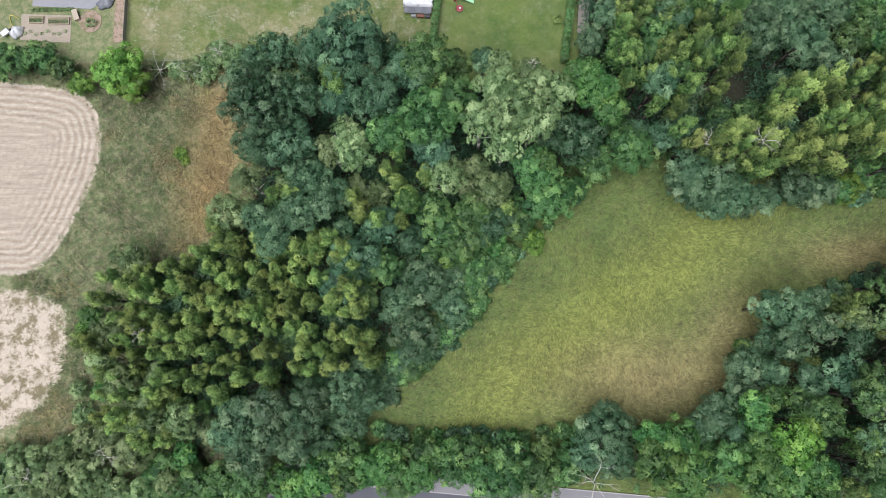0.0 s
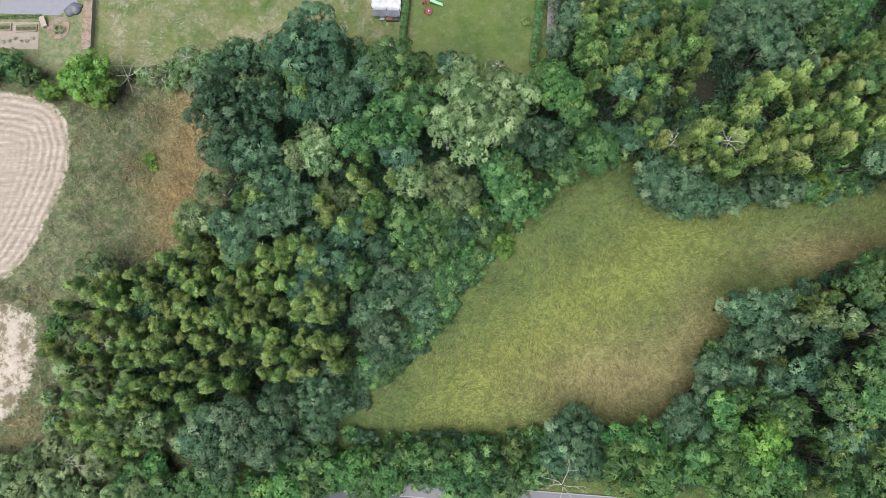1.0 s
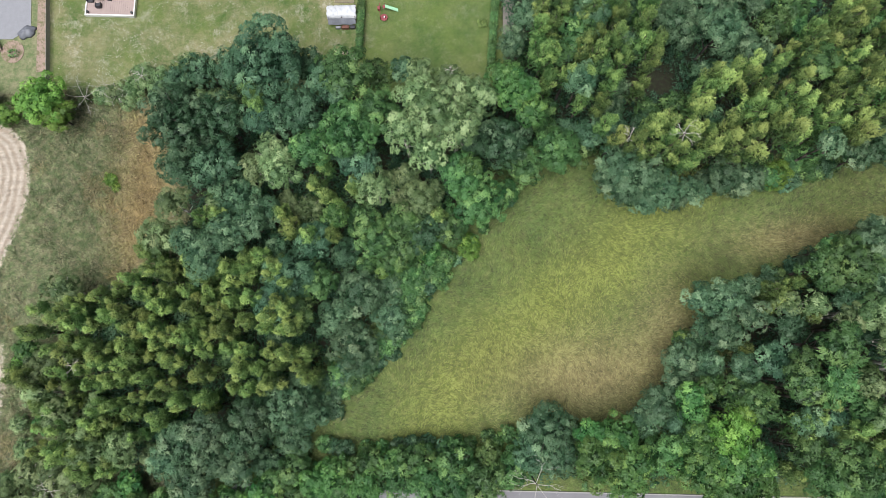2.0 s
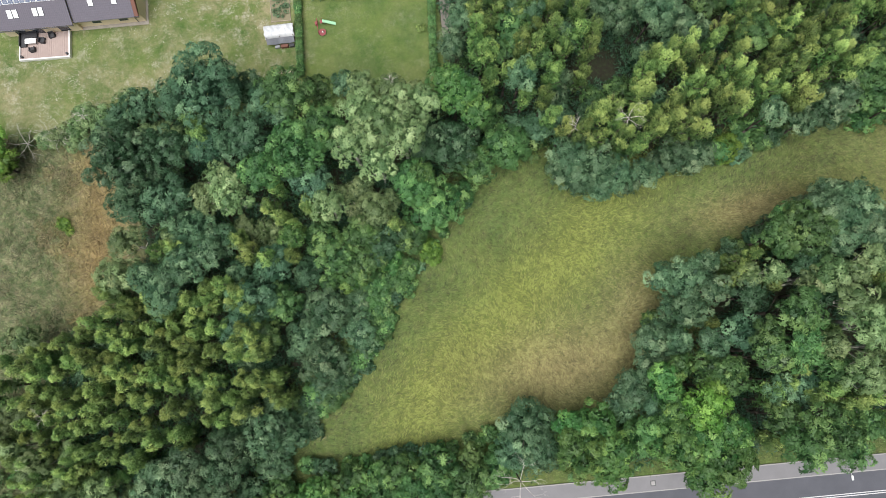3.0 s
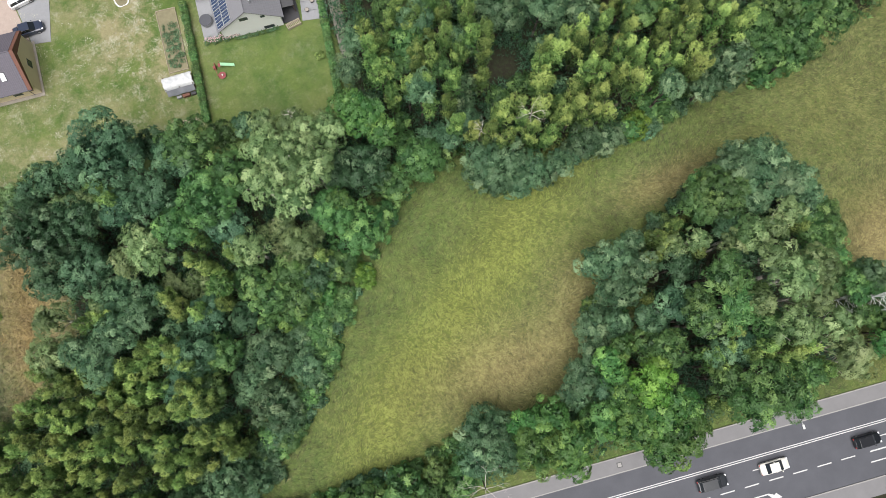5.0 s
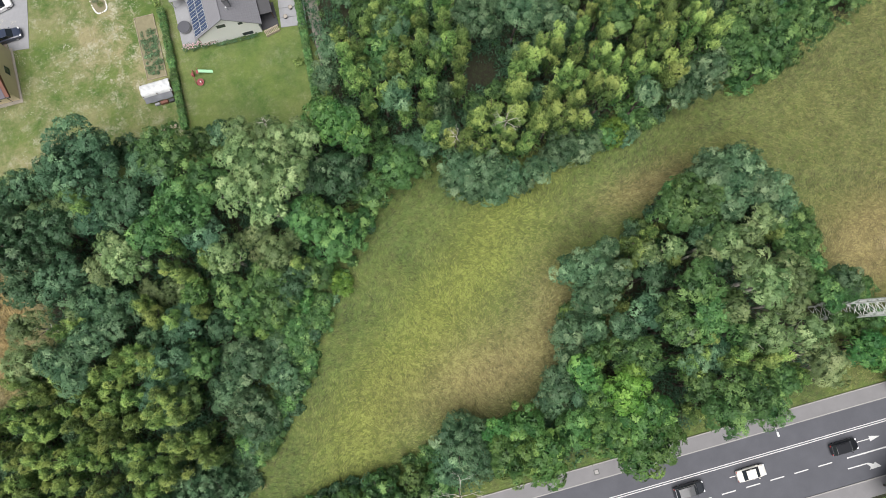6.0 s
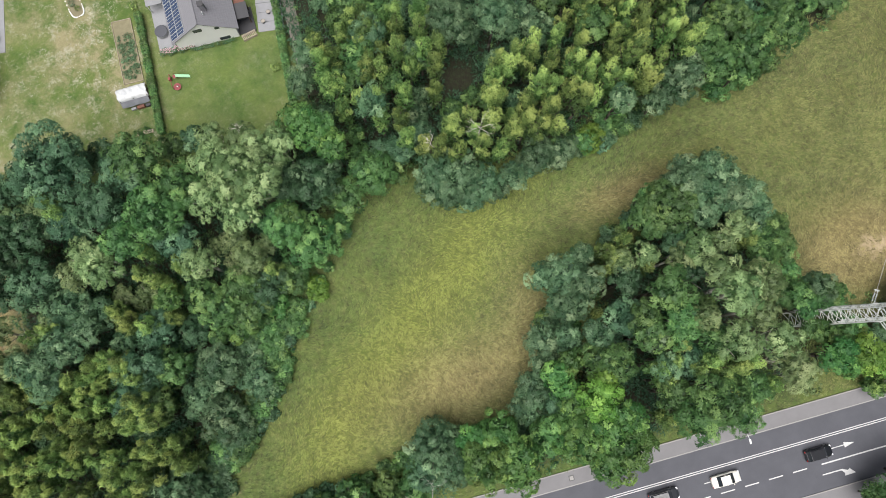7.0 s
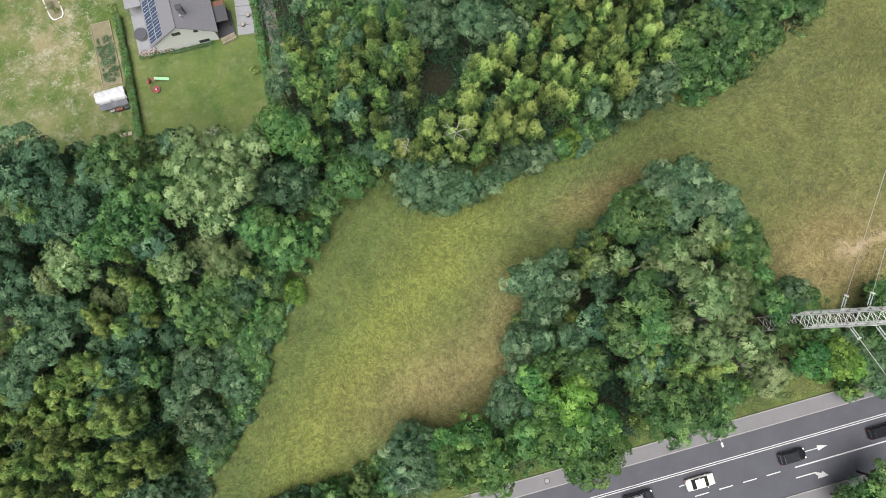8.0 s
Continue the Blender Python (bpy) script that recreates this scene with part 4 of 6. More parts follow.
GRASS = grass_material()
grass("meadow_grass", "tall combed meadow grass, green, yellow and brown", -16, 124, -16, 38, 15,
      lambda z, X, Y: z["meadow"] * (1 - z["bare"]), 0.75, 41, GRASS)
grass("rough_grass", "rank fallow grass with dry brown stalks", -66, -30, -20, 46, 14,
      lambda z, X, Y: np.clip(1 - z["straw"] - z["sand"] - z["lawn"] - z["litter"] - z["bare"], 0, 1), 0.75, 52, GRASS)


grass("verge_grass", "rank green grass on the road verge", -24, 124, -38, -8, 13,
      lambda z, X, Y: np.clip(1 - z["meadow"] - z["litter"], 0, 1) * (road_offset(X, Y) > 2.7), 0.6, 63, GRASS)


def tall_weeds():
    """Rosettes of tall herbs in drifts over the fallow land west of the wood, grey-green, green and dry brown."""
    rng = np.random.RandomState(64)
    n = 26000
    X, Y = rng.uniform(-68, -30, n), rng.uniform(-22, 46, n)
    z = zones(X, Y)
    drift = waves(X, Y, 3.2, 65) + 0.6 * waves(X, Y, 9, 66)
    ok = (rng.uniform(0, 1, n) < np.clip(0.35 + 0.55 * drift, 0.06, 1)) & (z["straw"] < 0.3) & (z["sand"] < 0.3 + 0.2 * drift) & (z["lawn"] < 0.3) & (z["litter"] < 0.5)
    X, Y, drift = X[ok], Y[ok], drift[ok]
    z = {k: v[ok] for k, v in z.items()}
    n, k = len(X), 9
    own = np.repeat(np.arange(n), k)
    m = n * k
    tall = rng.uniform(0.35, 0.85, n)[own]
    a = rng.uniform(0, 6.28, m)
    lean = rng.uniform(0.7, 1.9, m)
    foot = np.stack([X[own] + rng.normal(0, 0.1, m), Y[own] + rng.normal(0, 0.1, m), np.full(m, -0.05)], -1)
    tip = foot + np.stack([np.cos(a) * lean, np.sin(a) * lean, np.ones(m)], -1) * (tall * rng.uniform(0.6, 1.1, m))[:, None]
    side = np.stack([-np.sin(a), np.cos(a), np.zeros(m)], -1) * rng.uniform(0.04, 0.09, (m, 1))
    mid = foot * 0.45 + tip * 0.55
    verts = np.stack([foot, mid + side, tip, mid - side], 1).reshape(-1, 3)
    r4 = lambda v: np.repeat(v[own], 4)
    tint = np.repeat(np.clip((0.45 + 0.3 * waves(X, Y, 2.0, 67) + rng.normal(0, 0.15, n))[own] + rng.normal(0, 0.12, m), 0, 1), 4)
    dry = np.clip(z["dry"] + 0.35 * (waves(X, Y, 6, 68) > 0.35), 0, 1)
    me = fast_mesh("tall_weeds", verts, np.arange(m * 4).reshape(-1, 4), GRASS, {"tint": tint, "growth": np.stack([r4(dry), r4(dry * 0), r4(dry * 0), r4(dry * 0)], -1)})
    return tagged(new("tall_weeds", me), "drifts of tall grey-green and brown weeds on fallow land", "weeds", kind="stuff")


tall_weeds()


def thicket():
    """Young growth and bushes under the canopy, which closes the wood below the crowns."""
    rng = np.random.RandomState(78)
    n = 7200
    X, Y = rng.uniform(-58, 125, n), rng.uniform(-24, 66, n)
    z = zones(X, Y)
    ok = (rng.uniform(0, 1, n) < z["litter"]) & (z["meadow"] < 0.15) & (road_offset(X, Y) > 4.0) & (z["lawn"] < 0.05) & (z["litter"] > 0.5)
    ok &= np.hypot(X - 46.6, (Y - 39.5) * 1.3) > 3.3
    X, Y = X[ok], Y[ok]
    k, n = 44, len(X)
    r, h = rng.uniform(0.8, 1.7, n), rng.uniform(1.2, 4.2, n)
    own = np.repeat(np.arange(n), k)
    q = unit(rng.normal(0, 1, (n * k, 3)) + np.array([0, 0, 0.5]))
    p = np.stack([X[own], Y[own], h[own] * 0.55], -1) + q * np.stack([r[own], r[own], h[own] * 0.45], -1) * rng.uniform(0.6, 1.05, (n * k, 1))
    point = unit(q + rng.normal(0, 0.6, q.shape) + np.array([0, 0, -0.2]))
    side = unit(np.cross(point, np.array([0, 0, 1.0]) + rng.normal(0, 0.4, q.shape)))
    L, w = 0.42 * rng.uniform(0.6, 1.3, (n * k, 1)), 0.11
    verts = np.stack([p - side * w, p + point * L, p + side * w], 1).reshape(-1, 3)
    # shade between the crowns is put into this low leaf tint
    leaf_tone = np.clip(rng.normal(0.10, 0.12, n)[own] + rng.normal(0, 0.12, n * k), 0, 1)
    me = fast_mesh("thicket", verts, np.arange(n * k * 3).reshape(-1, 3), LEAF["oak"], {"tint": np.repeat(leaf_tone, 3)})
    return tagged(new("thicket", me), "dense green young growth under the trees", "undergrowth", kind="stuff")


thicket()


def undergrowth():
    """Low leafy plants on the floor of the woods and along their edges."""
    rng = np.random.RandomState(77)
    n = 15000
    X, Y = rng.uniform(-62, 130, n), rng.uniform(-26, 62, n)
    z = zones(X, Y)
    edge = np.clip(1 - np.abs(z["meadow"] - 0.25) * 4.0, 0, 1)
    ok = (rng.uniform(0, 1, n) < np.clip(z["litter"] * 0.45 + edge, 0, 1)) & (road_offset(X, Y) > 2.6) & (z["lawn"] < 0.4) & (np.hypot(X - 46.6, (Y - 39.5) * 1.2) > 5.5)
    X, Y = X[ok], Y[ok]
    k, n = 34, len(X)
    r = rng.uniform(0.45, 1.0, n)
    own = np.repeat(np.arange(n), k)
    q = unit(rng.normal(0, 1, (n * k, 3)) + np.array([0, 0, 0.6]))
    p = np.stack([X[own], Y[own], r[own] * 0.35], -1) + q * r[own][:, None] * np.array([1, 1, 0.75]) * rng.uniform(0.6, 1.0, (n * k, 1))
    p[:, 2] = np.maximum(p[:, 2], 0.05)
    nrm = unit(q + np.array([0, 0, 0.8]) + rng.normal(0, 0.4, q.shape))
    side = unit(np.cross(nrm, rng.normal(0, 1, q.shape)))
    al = np.cross(side, nrm)
    L, w = 0.16 * rng.uniform(0.7, 1.3, (n * k, 1)), 0.08
    verts = np.stack([p - side * w, p + al * L * 2, p + side * w], 1).reshape(-1, 3)
    leaf_tone = np.clip(rng.normal(0.45, 0.2, n)[own] + rng.normal(0, 0.2, n * k), 0, 1)
    me = fast_mesh("undergrowth", verts, np.arange(n * k * 3).reshape(-1, 3), LEAF["ash"], {"tint": np.repeat(leaf_tone, 3)})
    return tagged(new("undergrowth", me), "low green brambles and nettles at the wood's edge", "undergrowth", kind="stuff")


undergrowth()


def skirt(line, step, kinds, low, high, seed):
    """Bushes along the foot of a wood's edge."""
    rng = random.Random(seed)
    for (x0, y0), (x1, y1) in zip(line, line[1:]):
        n = max(1, int(math.hypot(x1 - x0, y1 - y0) / step))
        for i in range(n):
            k = (i + rng.uniform(0.1, 0.9)) / n
            h = rng.uniform(low, high)
            tree(rng.choice(kinds), x0 + (x1 - x0) * k + rng.uniform(-0.6, 0.6), y0 + (y1 - y0) * k + rng.uniform(-0.6, 0.6), min(1.9, 0.5 * h + 0.35), h, "bushes at the wood's edge")


skirt([(81.0, 10.6), (78.0, 12.3), (64.5, 7.4), (52.2, 3.2), (50.0, -4.2), (43.6, -10.0), (39.5, -14.6)], 1.9, ("oak", "willow", "ash", "willow"), 2.4, 4.4, 5)
skirt([(37.0, -15.4), (22.7, -14.3), (9.0, -15.2), (-4.1, -14.8), (-12.0, -13.6)], 1.9, ("ash", "ash", "maple", "oak"), 1.8, 3.4, 6)
skirt([(49.2, 21.4), (65.0, 20.8), (73.9, 24.4), (84.0, 26.0)], 2.1, ("willow", "ash", "oak"), 2.4, 4.4, 7)
skirt([(-12.8, -8.0), (-6.8, -3.6), (-0.6, 0.8), (9.0, 10.8), (15.8, 16.6), (22.9, 25.4)], 1.9, ("ash", "willow", "oak", "ash"), 1.2, 2.6, 8)


# ---- road furniture and markings ----
strip("kerb", -900, 900, 0.0, 0.15, -0.3, 0.12, KERBSTONE, "pale stone kerb between road and footpath", "kerb")
strip("kerb", -900, 900, 2.25, 2.40, -0.3, 0.16, KERBSTONE, "low grey edging stone beside the verge", "kerb")
strip("kerb", -900, 900, -11.05, -10.9, -0.3, 0.10, KERBSTONE, "pale stone kerb across the road", "kerb")


def marking(s0, s1, o, width, name="line_marking"):
    strip(name, s0, s1, o - width / 2, o + width / 2, -0.02, -0.012, PAINT, "", parent=road)


marking(-900, 900, -3.02, 0.13)
marking(-900, 900, -3.32, 0.13)
for i in range(-6, 22):
    marking(i * 3.95 - 1.2, i * 3.95 + 1.1, -7.05, 0.17) if i < 20 else None
marking(78.6, 140, -7.05, 0.2)


def arrow(s, o, turn):
    """A painted lane arrow, straight on or turning right."""
    bm = bmesh.new()
    head = [(0, 0.07), (3.0, 0.07), (3.0, 0.42), (4.7, 0.0), (3.0, -0.42), (3.0, -0.07), (0, -0.07)]
    if turn:
        head = [(0, 0.08), (3.3, 0.08), (4.1, -0.32), (4.45, -0.1), (5.2, -0.95), (3.3, -1.0), (3.55, -0.62), (3.1, -0.1), (0, -0.08)]
    pts = [along(s + a, o + b) for a, b in head]
    prism(bm, [(p.x, p.y) for p in pts], -0.02, -0.012)
    part("arrow_marking", bm, PAINT, road)


for s, o, t in ((60.0, -5.0, False), (80.0, -5.2, False), (58.0, -8.9, True), (78.2, -8.6, True), (102, -5.2, False)):
    arrow(s, o, t)
IRON = surface("cast_iron", (0.12, 0.12, 0.12), 0.6, 0.6, grain=60)
cover = thing("manhole_cover", "square cast iron cover set in the footpath", "manhole cover", along(40.4, 1.2, 0.09), -6)
part("frame", box(bmesh.new(), -0.42, 0.42, -0.42, 0.42, 0.0, 0.03), IRON, cover)
part("lid", box(bmesh.new(), -0.28, 0.28, -0.28, 0.28, 0.03, 0.045, 0.01), KERBSTONE, cover)

STEEL = surface("galvanised_steel", (0.62, 0.64, 0.65), 0.45, 0.5, grain=20, spread=0.12)
LAMP_WHITE = surface("lamp_housing", (0.8, 0.8, 0.78), 0.4, grain=20, spread=0.06)


def street_lamp(s, o):
    t = thing("street_lamp", "tall grey steel street lamp with a flat white head", "street lamp", along(s, o, 0.1), -96)
    part("pole", tube(bmesh.new(), (0, 0, -0.15), (0, 0, 11.0), 0.10, 0.05, 10), STEEL, t, smooth=True)
    part("arm", tube(bmesh.new(), (0, 0, 10.9), (2.3, 0, 11.5), 0.045, 0.035, 8), STEEL, t, smooth=True)
    bm = box(bmesh.new(), 2.2, 2.85, -0.14, 0.14, 11.44, 11.57, 0.04)
    part("lamp_head", bm, LAMP_WHITE, t, "white lamp head")


street_lamp(63.9, 4.8)

# ---- cars ----
GLASS = Nodes("car_glass", 0.06)
GLASS.colour((0.02, 0.025, 0.03))
GLASS.b.inputs["Coat Weight"].default_value = 0.6
GLASS = GLASS.mat
TYRE = surface("tyre_rubber", (0.025, 0.025, 0.025), 0.9)
RIM = surface("alloy_rim", (0.5, 0.5, 0.52), 0.3, 0.9)
LIGHTS = surface("headlight_lens", (0.75, 0.77, 0.8), 0.15, spread=0.05)
TAIL = surface("tail_light_lens", (0.35, 0.02, 0.02), 0.2, spread=0.05)


def paint(name, colour):
    m = Nodes(name, 0.28)
    m.colour(m.tone(colour, m.noise(3, 3), 0.06))
    m.b.inputs["Coat Weight"].default_value = 0.7
    return m.mat


def loft(bm, rings):
    """A skin through rings of points, closed at both ends."""
    vs = [[bm.verts.new(p) for p in ring] for ring in rings]
    for a, b in zip(vs, vs[1:]):
        for i in range(len(a)):
            j = (i + 1) % len(a)
            bm.faces.new((a[i], a[j], b[j], b[i]))
    bm.faces.new(vs[0][::-1])
    bm.faces.new(vs[-1])
    bmesh.ops.recalc_face_normals(bm, faces=bm.faces[:])
    return bm


def car(label, colour, length, width, height, estate, place, turn):
    """A car with its nose along +x: body, cabin glass, roof, wheels, lights and mirrors."""
    t = thing("car", label, "car", place, turn, "cars")
    body_paint = paint("car_paint", colour)
    L, W2, H = length / 2, width / 2, height
    belt = 0.62 * H

    def ring(x, w, z0, z1):
        r = 0.12
        return [(x, -w, z0), (x, -w, z1 - r), (x, -w + r * 1.6, z1), (x, w - r * 1.6, z1), (x, w, z1 - r), (x, w, z0)]

    bm = loft(bmesh.new(), [ring(-L, W2 * 0.80, 0.38, belt * 0.86), ring(-L + 0.12, W2 * 0.93, 0.28, belt * 0.98), ring(-L + 0.7, W2, 0.24, belt * 1.02),
                            ring(0, W2, 0.24, belt), ring(L * 0.5, W2, 0.24, belt * 0.97), ring(L - 0.45, W2 * 0.95, 0.26, belt * 0.86),
                            ring(L - 0.1, W2 * 0.84, 0.30, belt * 0.74), ring(L, W2 * 0.7, 0.36, belt * 0.62)])
    part("body", bm, body_paint, t, smooth=False)
    back = -L + (0.25 if estate else 0.85)
    rear = -L + (0.55 if estate else 1.35)
    front, nose = L * 0.20, L * 0.52
    g = loft(bmesh.new(), [[(back, -W2 * 0.84, belt), (back, W2 * 0.84, belt), (rear, W2 * 0.74, H - 0.05), (rear, -W2 * 0.74, H - 0.05)],
                           [(nose, -W2 * 0.84, belt * 0.96), (nose, W2 * 0.84, belt * 0.96), (front, W2 * 0.74, H - 0.05), (front, -W2 * 0.74, H - 0.05)]])
    part("cabin_glass", g, GLASS, t, "dark tinted glass")
    part("roof", box(bmesh.new(), rear - 0.04, front + 0.06, -W2 * 0.77, W2 * 0.77, H - 0.06, H, 0.025), body_paint, t)
    for sx in (-1, 1):
        for sy in (-1, 1):
            w = part("wheel", tube(bmesh.new(), (sx * L * 0.6, sy * (W2 - 0.2), 0.31), (sx * L * 0.6, sy * (W2 + 0.01), 0.31), 0.31, sides=16), TYRE, t)
            part("rim", tube(bmesh.new(), (sx * L * 0.6, sy * (W2 - 0.02), 0.31), (sx * L * 0.6, sy * (W2 + 0.02), 0.31), 0.2, sides=12), RIM, w)
    for sy in (-1, 1):
        part("headlight", box(bmesh.new(), L - 0.32, L - 0.06, sy * W2 * 0.72 - 0.16, sy * W2 * 0.72 + 0.16, belt * 0.62, belt * 0.78, 0.03), LIGHTS, t)
        part("tail_light", box(bmesh.new(), -L - 0.01, -L + 0.12, sy * W2 * 0.7 - 0.14, sy * W2 * 0.7 + 0.14, belt * 0.7, belt * 0.88, 0.02), TAIL, t)
        part("mirror", box(bmesh.new(), nose - 0.35, nose - 0.2, sy * (W2 + 0.08) - 0.09, sy * (W2 + 0.08) + 0.09, belt * 0.98, belt * 1.12, 0.03), body_paint, t)
        for x in (rear * 0.45 + front * 0.55, ):
            part("pillar", box(bmesh.new(), x - 0.06, x + 0.06, sy * W2 * 0.77 - 0.06, sy * W2 * 0.77 + 0.06, belt, H - 0.04), body_paint, t)
    return t


car("cream white four-door saloon in slow traffic", (0.74, 0.72, 0.66), 4.6, 1.78, 1.42, False, along(63.2, -5.05, -0.02), -6)
car("glossy black hatchback in the straight-on lane", (0.012, 0.013, 0.016), 4.35, 1.80, 1.48, True, along(78.4, -5.15, -0.02), -6)
car("dark grey people carrier in slow traffic", (0.03, 0.033, 0.038), 4.7, 1.85, 1.68, True, along(53.2, -4.9, -0.02), -6)
car("black estate car in slow traffic", (0.010, 0.010, 0.012), 4.7, 1.82, 1.5, True, along(93.6, -5.2, -0.02), -6)


# ---- lattice mast with power cables ----
GALV = surface("mast_steel", (0.78, 0.80, 0.78), 0.55, 0.0, grain=12, spread=0.15, stain=0.8)
CERAMIC = surface("insulator_glass", (0.55, 0.6, 0.62), 0.2, spread=0.1)
CABLE = surface("cable", (0.6, 0.6, 0.58), 0.5, 0.5)


def bar(bm, a, b, w):
    tube(bm, a, b, w, sides=4)


def lattice_mast(x, y, turn, top=34.0):
    t = thing("lattice_mast", "tall galvanised steel lattice power mast", "power mast", (x, y, 0), turn)
    half = lambda z: 1.12 - 0.010 * z
    corner = lambda i, z: ((-1, 1, 1, -1)[i % 4] * half(z), (-1, -1, 1, 1)[i % 4] * half(z), z)
    for i in range(4):
        bm = bmesh.new()
        bar(bm, corner(i, -0.1), corner(i, top), 0.10)
        part("leg", bm, GALV, t)
    step = 2.0
    for i in range(4):
        bm = bmesh.new()
        z = 0.2
        while z < top - 0.1:
            z1 = min(top, z + step)
            bar(bm, corner(i, z), corner(i + 1, z1), 0.05)
            bar(bm, corner(i + 1, z), corner(i, z1), 0.05)
            bar(bm, corner(i, z1), corner(i + 1, z1), 0.045)
            z = z1
        part("bracing", bm, GALV, t)
    for z in (20.0, 25.0, 30.0):
        for sy in (-1, 1):
            arm = bmesh.new()
            for i in (-1, 1):
                bar(arm, (i * half(z), sy * half(z), z), (0, sy * (half(z) + 0.35), z), 0.06)
                bar(arm, (i * half(z), sy * half(z), z - 0.8), (0, sy * (half(z) + 0.35), z), 0.05)
            part("bracket", arm, GALV, t)
    return t


def insulator(a, b):
    """A tension string of glass discs between a bracket and a cable."""
    t = thing("insulator_string", "string of glass insulator discs on the mast", "insulator", (0, 0, 0), 0, "insulators")
    a, b = Vector(a), Vector(b)
    d = (b - a).normalized()
    s = d.cross(Vector((0, 0, 1))).normalized() * 0.16
    for sgn in (-1, 1):
        part("rod", tube(bmesh.new(), a + s * sgn, b + s * sgn, 0.03, sides=6), GALV, t)
        bm = bmesh.new()
        for k in range(7):
            c = a.lerp(b, 0.2 + 0.09 * k) + s * sgn
            tube(bm, c - d * 0.03, c + d * 0.03, 0.11, 0.08, 10)
        part("discs", bm, CERAMIC, t)
    part("yoke", tube(bmesh.new(), b - s * 1.7, b + s * 1.7, 0.07, sides=8), GALV, t)
    bm = bmesh.new()
    ring = [b + Matrix.Rotation(k * math.tau / 14, 3, d) @ (s.normalized() * 0.3) for k in range(14)]
    for p, q in zip(ring, ring[1:] + ring[:1]):
        tube(bm, p, q, 0.03, sides=6)
    part("guard_ring", bm, STEEL, t)


def cable(a, b, sag):
    bm = bmesh.new()
    a, b = Vector(a), Vector(b)
    pts = [a.lerp(b, k / 24) - Vector((0, 0, sag * 4 * (k / 24) * (1 - k / 24))) for k in range(25)]
    for p, q in zip(pts, pts[1:]):
        tube(bm, p, q, 0.028, sides=6)
    tagged(part("power_cable", bm, CABLE), "thin grey overhead power cable", "cable", "power cables")


MAST = (82.6, -16.2)
mast_turn = -3.0
lattice_mast(*MAST, mast_turn)
for z in (20.0, 25.0, 30.0):
    for sy, way in ((1, Vector((0.72, 0.69, 0.0))), (-1, Vector((0.28, -0.96, 0.0)))):
        root = Vector((MAST[0], MAST[1] + sy * 1.25, z))
        end = root + way * 1.9 - Vector((0, 0, 0.15))
        insulator(root, end)
        cable(end, end + way * 140 + Vector((0, 0, 0.5)), 4.0)


# ---- houses ----
def roof_material(name, colour, course, rough=0.7):
    """Ribbed roof covering: ribs down the slope and courses across it."""
    m = Nodes(name, rough)
    at = m.place()
    sep = m.node("SeparateXYZ")
    m.link(at, sep.inputs[0])
    rib = m.math('SINE', m.math('MULTIPLY', sep.outputs[0], 6.283 / 0.30))
    lap = m.math('SINE', m.math('MULTIPLY', sep.outputs[1], 6.283 / course))
    fine = m.noise(4, 5)
    c = m.tone(m.tone(colour, fine, 0.2), m.span(m.math('ADD', rib, lap), -2, 2), 0.05)
    m.colour(c)
    m.bump(m.math('ADD', rib, m.math('MULTIPLY', lap, 0.6)), 0.3, 0.02)
    return m.mat


RENDER_CREAM = surface("cream_render", (0.74, 0.63, 0.44), 0.9, grain=40, spread=0.06, stain=0.6)
RENDER_WHITE = surface("white_render", (0.88, 0.88, 0.88), 0.9, grain=40, spread=0.04, stain=0.5)
TILE_BROWN = roof_material("brown_grey_tiles", (0.120, 0.110, 0.135), 0.35)
TILE_GREY = roof_material("grey_tiles", (0.215, 0.215, 0.235), 0.40)
WOOD_RED = surface("red_brown_boards", (0.165, 0.072, 0.050), 0.75, grain=18, spread=0.2)
WOOD_DARK = surface("dark_wood", (0.10, 0.06, 0.04), 0.75, grain=18, spread=0.25)
WOOD_PALE = surface("weathered_pale_wood", (0.42, 0.36, 0.28), 0.85, grain=18, spread=0.2)
PLINTH = surface("plinth_gravel", (0.34, 0.31, 0.27), 0.95, grain=12, spread=0.35)
TERRACE = surface("pink_terrace_boards", (0.38, 0.30, 0.27), 0.85, grain=14, spread=0.15)
PAVER_PINK = surface("pink_pavers", (0.40, 0.325, 0.285), 0.9, grain=8, spread=0.14)
PAVER_GREY = surface("grey_pavers", (0.27, 0.275, 0.29), 0.9, grain=8, spread=0.14)
WINDOW = Nodes("window_glass", 0.08)
WINDOW.colour((0.05, 0.06, 0.075))
WINDOW.b.inputs["Coat Weight"].default_value = 0.5
WINDOW = WINDOW.mat
# near-white pane colour paints in the sky mirrored by the glass
SKYLIGHT = surface("bright_rooflight", (0.80, 0.82, 0.85), 0.1, spread=0.03)
FRAME_DARK = surface("dark_frame", (0.06, 0.06, 0.065), 0.5)
PLASTIC_DARK = surface("dark_rattan", (0.045, 0.045, 0.05), 0.7, grain=60, spread=0.3)
WHITE_PAINT = surface("white_paint", (0.8, 0.8, 0.78), 0.6, spread=0.06)


def gable_walls(bm, x0, x1, y0, y1, eave, ridge):
    """Walls of a house whose ridge runs along x, gables at both ends."""
    ym = (y0 + y1) / 2
    loft(bm, [[(x, y0, -0.1), (x, y1, -0.1), (x, y1, eave), (x, ym, ridge), (x, y0, eave)] for x in (x0, x1)])
    return bm


